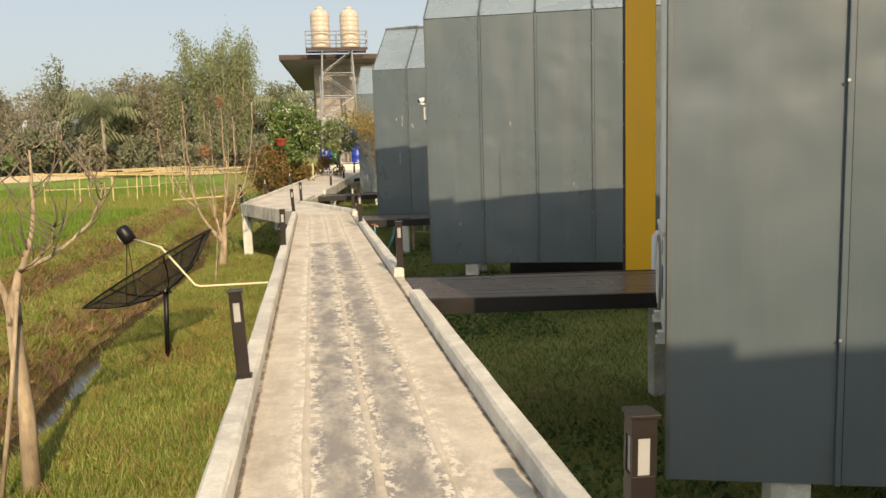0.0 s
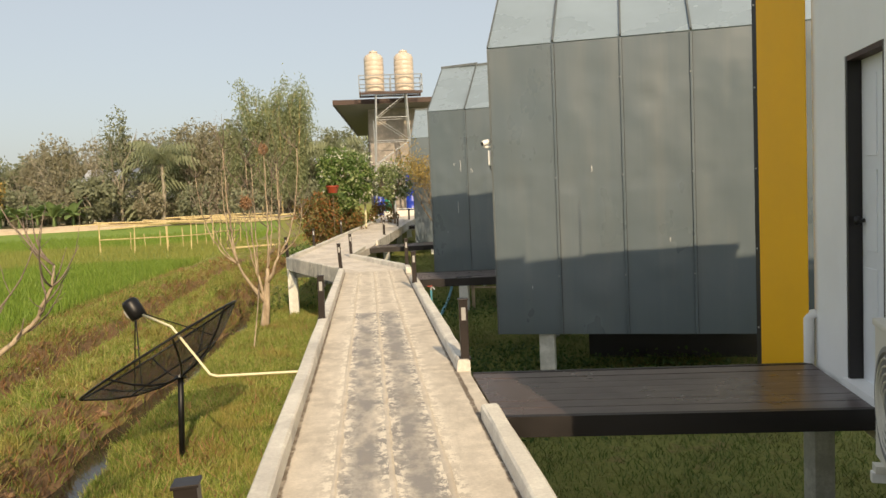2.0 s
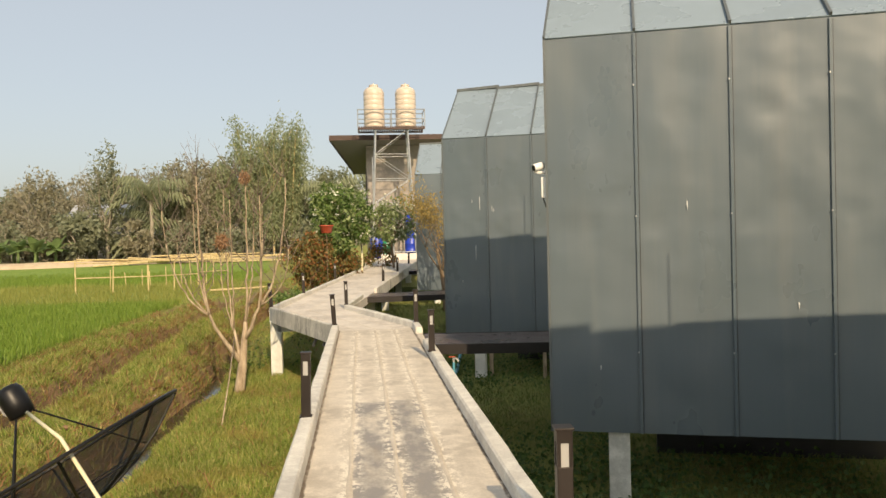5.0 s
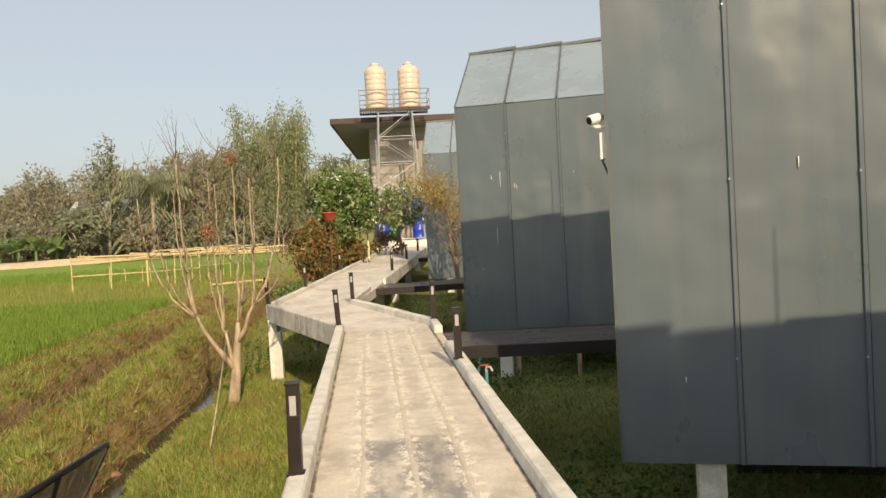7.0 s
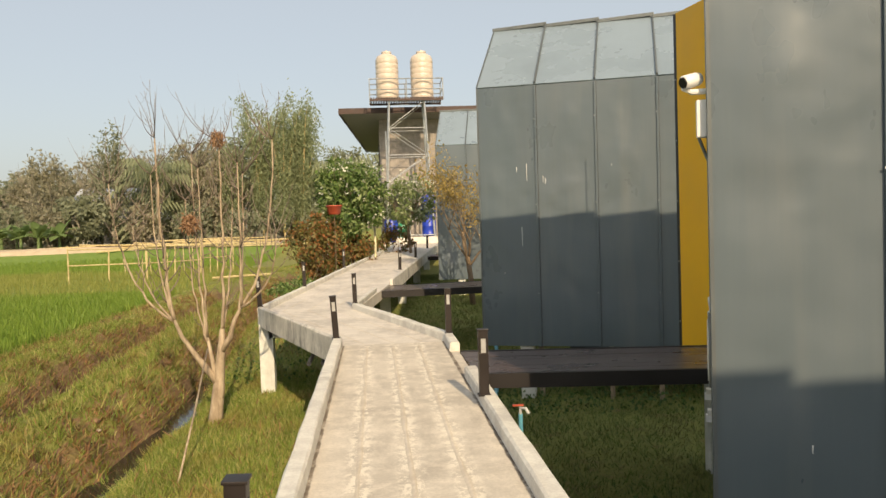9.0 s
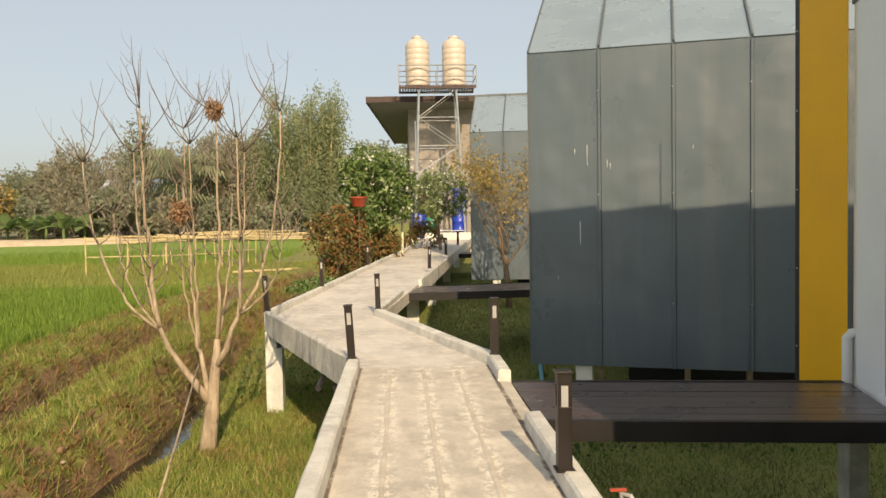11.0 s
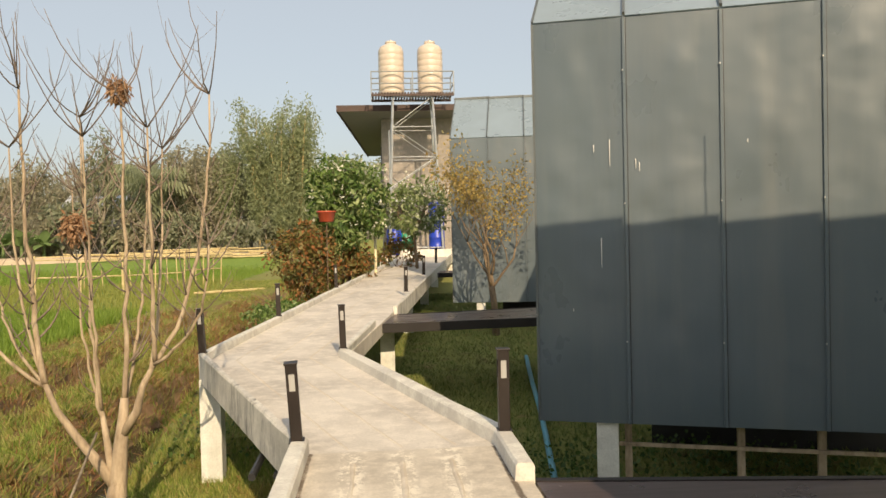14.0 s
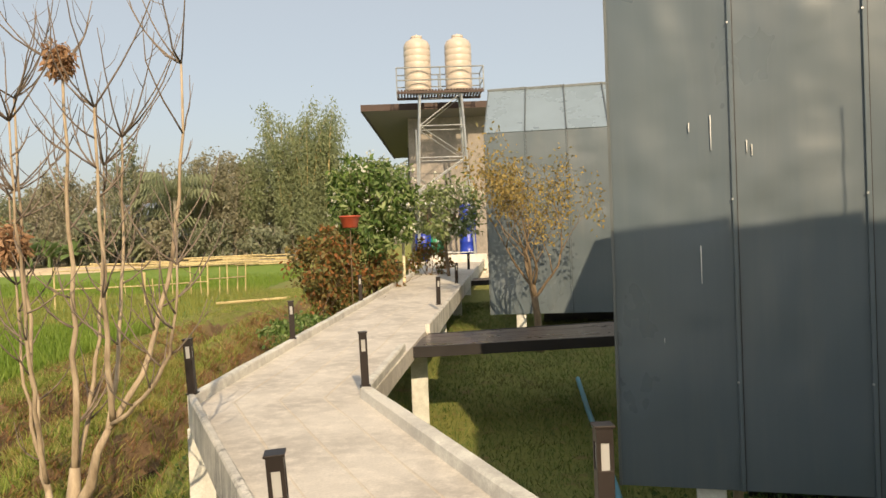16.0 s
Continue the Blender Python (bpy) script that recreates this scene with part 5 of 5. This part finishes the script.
barrel(pose(2.1, 36.5, 0.42), BLUEPLASTIC, "blue plastic barrel beside the house wall")
barrel(pose(2.1, 36.5, 1.38), BLUEPLASTIC, "blue plastic barrel stacked on another")
barrel(pose(0.55, 36.6, 0.42), BLUEPLASTIC, "blue plastic barrel near the walkway's end")
barrel(pose(1.0, 36.7, 0.3), GREENPLASTIC, "green plastic barrel near the walkway's end")
landing = thing("landing", "concrete landing where the walkway ends", "landing", kind="structure")
part("slab", block(0.0, 3.4, 36.12, 39.7, -0.5, 0.42), RENDER, landing)

pot = thing("plant_pot", "red plastic pot on a stake beside a bush", "plant pot", pose(-1.22, 25.6, 1.5) @ Matrix.Scale(0.8, 4))
part("bowl", lathe([(0.17, 0), (0.2, 0.02), (0.25, 0.26), (0.28, 0.27), (0.28, 0.31), (0.24, 0.31)], 20), REDPLASTIC, pot, "", True)
part("stand", tube([(0, 0, -2.75), (0, 0, 0.01)], 0.014, 8), DARKBARK, pot)

elbow = thing("water_pipe", "cream plastic water pipe bent beside the walkway", "pipe")
part("pipe", tube([(-0.15, 27.9, 1.75), (-0.15, 27.9, 0.15), (-0.12, 27.9, 0.08), (0.28, 27.95, 0.06)], 0.035, 8), PVC, elbow, "", True)

hose = thing("garden_hose", "blue plastic hose lying across shaded grass", "hose")
hz = lambda x, y: float(ground_z(x, y)) + 0.055
part("tube", tube([(x, y, hz(x, y)) for x, y in ((0.8, 11.2), (0.95, 12.2), (1.2, 13.6), (1.48, 15.16), (1.7, 16.5), (1.87, 17.6), (2.02, 18.8), (2.25, 20.4))], 0.032, 8), BLUEPVC, hose, "", True)

tap = thing("garden_tap", "blue standpipe with red tap handle beside the kerb", "tap", pose(0.74, 9.35, 0))
part("standpipe", tube([(0, 0, -1.15), (0, 0, -0.02)], 0.014, 8), BLUEPVC, tap)
part("tap_body", tube([(0, 0, -0.03), (0, 0, 0.02), (0.03, -0.03, 0.02), (0.045, -0.045, -0.01)], 0.011, 7), LENS, tap)
part("tap_handle", block(-0.05, 0.02, -0.008, 0.008, 0.032, 0.042), REDPLASTIC, tap)

# ---- paddy fence, straw road, far trees ----


def bamboo_fence():
    ob = thing("bamboo_fence", "rough bamboo pole fence standing in the paddy", "fence")
    line = [(-14.4, 41.8), (-11.2, 43.0), (-9.2, 45.5), (-8.2, 49.0)]
    for (a, b) in zip(line, line[1:]):
        n = max(2, int(math.dist(a, b) / 1.3))
        for i in range(n + 1):
            x, y = a[0] + (b[0] - a[0]) * i / n, a[1] + (b[1] - a[1]) * i / n
            g = float(ground_z(x, y))
            part("pole", tube([(x, y, g - 0.1), (x + random.uniform(-0.08, 0.08), y, g + random.uniform(1.4, 1.9))], 0.035, 6), BAMBOO, ob)
        for h in (0.85, 1.55):
            part("rail", tube([(*a, -1.19 + h + random.uniform(-0.1, 0.1)), (*b, -1.19 + h + random.uniform(-0.1, 0.1))], 0.03, 6), BAMBOO, ob)
    for i in range(9):
        x, y = -14.5 + i * 0.75, 47.5 + (i % 3) * 0.5
        part("pole", tube([(x, y, -1.3), (x + random.uniform(-0.1, 0.1), y, -1.2 + random.uniform(0.9, 1.8))], 0.028, 5), BAMBOO, ob)
    part("fallen_pole", tube([(-7.5, 40, -1.0), (-4.5, 41, -0.95)], 0.05, 6), BAMBOO, ob)


bamboo_fence()


def straw_road():
    bm = bmesh.new()
    rows = []
    for i in range(121):
        x = -110 + i
        y = 72 + 2.0 * math.sin(x * 0.05)
        hgt = 0.25 + 0.14 * math.sin(x * 0.9) * math.sin(x * 0.37) + random.uniform(-0.05, 0.05)
        rows.append([bm.verts.new((x, y + dy, z)) for dy, z in ((-1.8, -0.5), (-1.2, -0.18 + hgt * 0.2), (0, -0.15 + hgt * 0.6), (2, -0.15 + hgt * 0.4), (5, -0.1))])
    for a, b in zip(rows, rows[1:]):
        for k in range(4):
            bm.faces.new((a[k], b[k], b[k + 1], a[k + 1]))
    bmesh.ops.recalc_face_normals(bm, faces=bm.faces[:])
    ob = link_mesh("road", bm, HAY, True)
    tagged(ob, "pale straw-covered dirt road behind the paddy", "road", kind="structure")


straw_road()


def pole_pile():
    """Long cut bamboo poles lying in loose heaps before the road."""
    rnd = random.Random(12)
    ob = thing("bamboo_pole_pile", "long dry bamboo poles piled beside the road", "pole pile")
    for k in range(26):
        x, y, h = rnd.uniform(-27, -7), rnd.uniform(68.2, 70.2), rnd.uniform(0.05, 0.5)
        half, skew = rnd.uniform(2.2, 4.0), rnd.uniform(-0.5, 0.5)
        ends = [(x + q * half, y + q * skew, max(float(ground_z(x + q * half, y + q * skew)), -0.7) + h + q * rnd.uniform(-0.12, 0.12)) for q in (-1, 1)]
        part("pole", tube(ends, [0.07, 0.05], 6), BAMBOO, ob)


pole_pile()


def palm(base, h, seed):
    random.seed(seed)
    g = np.random.default_rng(seed)
    ob = thing("palm_tree", "tall hazy palm tree in the far tree line", "tree", pose(*base), "far tree line")
    part("trunk", tube([(0, 0, -0.3), (0.3, 0, h * 0.5), (0.2, 0.1, h)], [0.26, 0.2, 0.16], 7), FARBARK, ob)
    vs, qs = [], []
    for k in range(40):
        a = 2 * math.pi * k / 26 + random.uniform(-0.2, 0.2)
        rise = random.uniform(-0.35, 1.25)
        foot = h if k < 26 else h * random.uniform(0.45, 0.85)
        L = random.uniform(3.2, 4.4)
        for i in range(11):
            f = i / 10
            rr = L * f * math.cos(rise * (1 - f * 0.4))
            z = foot + L * f * math.sin(rise) - 1.6 * f * f * L / 3
            p = np.array((0.2 + math.cos(a) * rr, 0.1 + math.sin(a) * rr, z))
            sd = np.array((-math.sin(a), math.cos(a), 0))
            for s in (-1, 1):
                tip = p + sd * s * (0.6 * (1 - 0.5 * f)) + np.array((math.cos(a) * 0.3, math.sin(a) * 0.3, -0.75))
                b = np.array((math.cos(a), math.sin(a), 0)) * 0.11
                n = len(vs)
                vs += [p - b, p + b, tip + b * 0.4, tip - b * 0.4]
                qs.append((n, n + 1, n + 2, n + 3))
    c = fast_mesh("crown", np.array(vs), np.array(qs), FARPALM)
    c.parent = ob


def banana(base, seed):
    random.seed(seed)
    ob = thing("banana_plant", "banana plant with broad green leaves", "banana plant", pose(*base), "banana plants")
    part("stem", tube([(0, 0, -0.2), (0, 0, 1.1)], [0.16, 0.1], 8), BANANA, ob)
    for k in range(11):
        a = 2 * math.pi * k / 11 * 2 + random.uniform(-0.4, 0.4)
        rise, L = random.uniform(0.35, 1.35), random.uniform(1.9, 2.9)
        bm = bmesh.new()
        rows = []
        for i in range(8):
            f = i / 7
            rr, z = L * f * math.cos(rise), 1.0 + L * f * math.sin(rise) - f * f * 1.1
            w = 0.42 * math.sin(math.pi * min(1, 0.08 + f * 0.93))
            c, s = math.cos(a), math.sin(a)
            rows.append([bm.verts.new((c * rr - s * q * w, s * rr + c * q * w, z - abs(q) * 0.08)) for q in (-1, 0, 1)])
        for p, q in zip(rows, rows[1:]):
            for j in range(2):
                bm.faces.new((p[j], p[j + 1], q[j + 1], q[j]))
        part("leaf", bm, BANANA, ob)


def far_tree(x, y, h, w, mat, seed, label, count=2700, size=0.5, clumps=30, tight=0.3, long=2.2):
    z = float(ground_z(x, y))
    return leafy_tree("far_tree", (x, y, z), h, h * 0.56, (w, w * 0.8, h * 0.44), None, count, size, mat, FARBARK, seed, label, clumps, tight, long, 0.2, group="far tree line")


def bamboo_clump(x, y, h, seed):
    random.seed(seed)
    g = np.random.default_rng(seed)
    z = float(ground_z(x, y))
    ob = thing("bamboo_clump", "tall feathery bamboo clump in the far tree line", "bamboo", pose(x, y, z), "far tree line")
    pts = []
    for k in range(18):
        a, s = random.uniform(0, 6.28), random.uniform(0.02, 0.2)
        hh = h * random.uniform(0.6, 1.0)
        line = [Vector((math.cos(a) * s * hh * f ** 1.8, math.sin(a) * s * hh * f ** 1.8, hh * f - 0.12 * hh * max(0, f - 0.7) ** 2 * 8)) for f in [i / 7 for i in range(8)]]
        part("culm", tube([p[:] for p in line], [0.07 * (1 - 0.8 * i / 7) for i in range(8)], 5), BAMBOO, ob)
        for p in line[2:]:
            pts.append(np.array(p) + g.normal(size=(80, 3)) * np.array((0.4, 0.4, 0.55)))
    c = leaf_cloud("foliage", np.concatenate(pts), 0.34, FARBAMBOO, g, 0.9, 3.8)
    c.parent = ob


# the tree line stands about 75 to 100 m off
DRYTREE, GREENTREE = "hazy dry thin-leaved tree in the far tree line", "hazy broad-leaved tree in the far tree line"
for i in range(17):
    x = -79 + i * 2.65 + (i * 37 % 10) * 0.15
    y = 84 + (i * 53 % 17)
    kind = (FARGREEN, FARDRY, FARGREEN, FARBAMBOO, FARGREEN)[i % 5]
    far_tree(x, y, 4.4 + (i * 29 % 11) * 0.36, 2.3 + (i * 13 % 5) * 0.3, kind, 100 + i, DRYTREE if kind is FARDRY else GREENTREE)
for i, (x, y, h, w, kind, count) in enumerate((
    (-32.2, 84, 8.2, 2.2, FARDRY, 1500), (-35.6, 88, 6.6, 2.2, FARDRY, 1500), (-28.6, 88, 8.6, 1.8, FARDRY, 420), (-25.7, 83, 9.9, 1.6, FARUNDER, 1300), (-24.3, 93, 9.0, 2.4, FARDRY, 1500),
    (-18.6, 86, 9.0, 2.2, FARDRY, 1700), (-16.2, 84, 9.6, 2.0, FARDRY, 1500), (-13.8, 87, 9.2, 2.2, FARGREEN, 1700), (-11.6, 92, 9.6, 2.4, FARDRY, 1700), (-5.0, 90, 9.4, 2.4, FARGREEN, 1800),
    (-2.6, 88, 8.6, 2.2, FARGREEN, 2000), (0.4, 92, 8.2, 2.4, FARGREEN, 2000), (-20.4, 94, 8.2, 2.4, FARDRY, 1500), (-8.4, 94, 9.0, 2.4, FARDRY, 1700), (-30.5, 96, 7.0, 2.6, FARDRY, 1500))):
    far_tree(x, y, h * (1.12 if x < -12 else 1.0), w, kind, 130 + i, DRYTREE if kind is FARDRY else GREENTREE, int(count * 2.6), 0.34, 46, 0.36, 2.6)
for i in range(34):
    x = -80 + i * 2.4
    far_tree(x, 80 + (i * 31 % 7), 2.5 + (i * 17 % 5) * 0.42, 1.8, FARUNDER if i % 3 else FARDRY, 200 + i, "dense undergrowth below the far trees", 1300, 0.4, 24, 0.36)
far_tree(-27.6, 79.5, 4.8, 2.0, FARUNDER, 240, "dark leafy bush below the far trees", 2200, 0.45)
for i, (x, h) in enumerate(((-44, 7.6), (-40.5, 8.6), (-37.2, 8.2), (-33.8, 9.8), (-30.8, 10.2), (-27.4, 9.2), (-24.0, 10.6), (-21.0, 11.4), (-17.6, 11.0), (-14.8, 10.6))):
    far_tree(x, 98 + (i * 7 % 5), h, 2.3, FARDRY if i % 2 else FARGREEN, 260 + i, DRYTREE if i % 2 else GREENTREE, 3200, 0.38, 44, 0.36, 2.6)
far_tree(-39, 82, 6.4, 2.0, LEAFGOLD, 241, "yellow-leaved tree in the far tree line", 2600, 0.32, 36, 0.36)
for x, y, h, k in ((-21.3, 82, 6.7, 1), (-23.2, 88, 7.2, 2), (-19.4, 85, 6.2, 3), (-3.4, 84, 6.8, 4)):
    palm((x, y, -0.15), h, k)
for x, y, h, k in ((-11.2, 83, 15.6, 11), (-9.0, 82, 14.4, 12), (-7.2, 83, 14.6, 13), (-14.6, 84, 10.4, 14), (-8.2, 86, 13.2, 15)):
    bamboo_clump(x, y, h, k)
for i, (x, y) in enumerate(((-31.6, 76.5), (-29.9, 76.0), (-28.4, 76.8), (-33.5, 77.0), (-32.6, 78.0), (-30.6, 78.2), (-35.4, 77.4), (-38, 76.4), (-44, 76), (-50, 76))):
    banana((x, y, -0.12), 300 + i)


def far_building(x, y, w, d, h, roof_h):
    ob = thing("far_house", "small hazy house with pale tin roof among trees", "house", pose(x, y, -0.05), "far houses")
    part("wall", block(-w / 2, w / 2, -d / 2, d / 2, -0.3, h), FARWALL, ob)
    bm = bmesh.new()
    prof = [(-d / 2 - 0.5, h - 0.1), (0, h + roof_h), (d / 2 + 0.5, h - 0.1), (0, h + roof_h + 0.15)]
    a = [bm.verts.new((-w / 2 - 0.5, p, q)) for p, q in prof]
    b = [bm.verts.new((w / 2 + 0.5, p, q)) for p, q in prof]
    bm.faces.new(a)
    bm.faces.new(b[::-1])
    for k in range(4):
        bm.faces.new((a[k], a[(k + 1) % 4], b[(k + 1) % 4], b[k]))
    bmesh.ops.recalc_face_normals(bm, faces=bm.faces[:])
    part("roof", bm, FARROOF, ob)
    for k in (-0.28, 0.25):
        part("window", block(w * k - 0.5, w * k + 0.5, -d / 2 - 0.03, -d / 2 + 0.02, 0.9, 1.9), DARKFRAME, ob)


far_building(-28.5, 91, 5, 5, 4.6, 1.2)
far_building(-22.4, 88, 4.2, 3.5, 2.3, 0.8)
far_building(-70, 95, 14, 6, 3.0, 1.2)
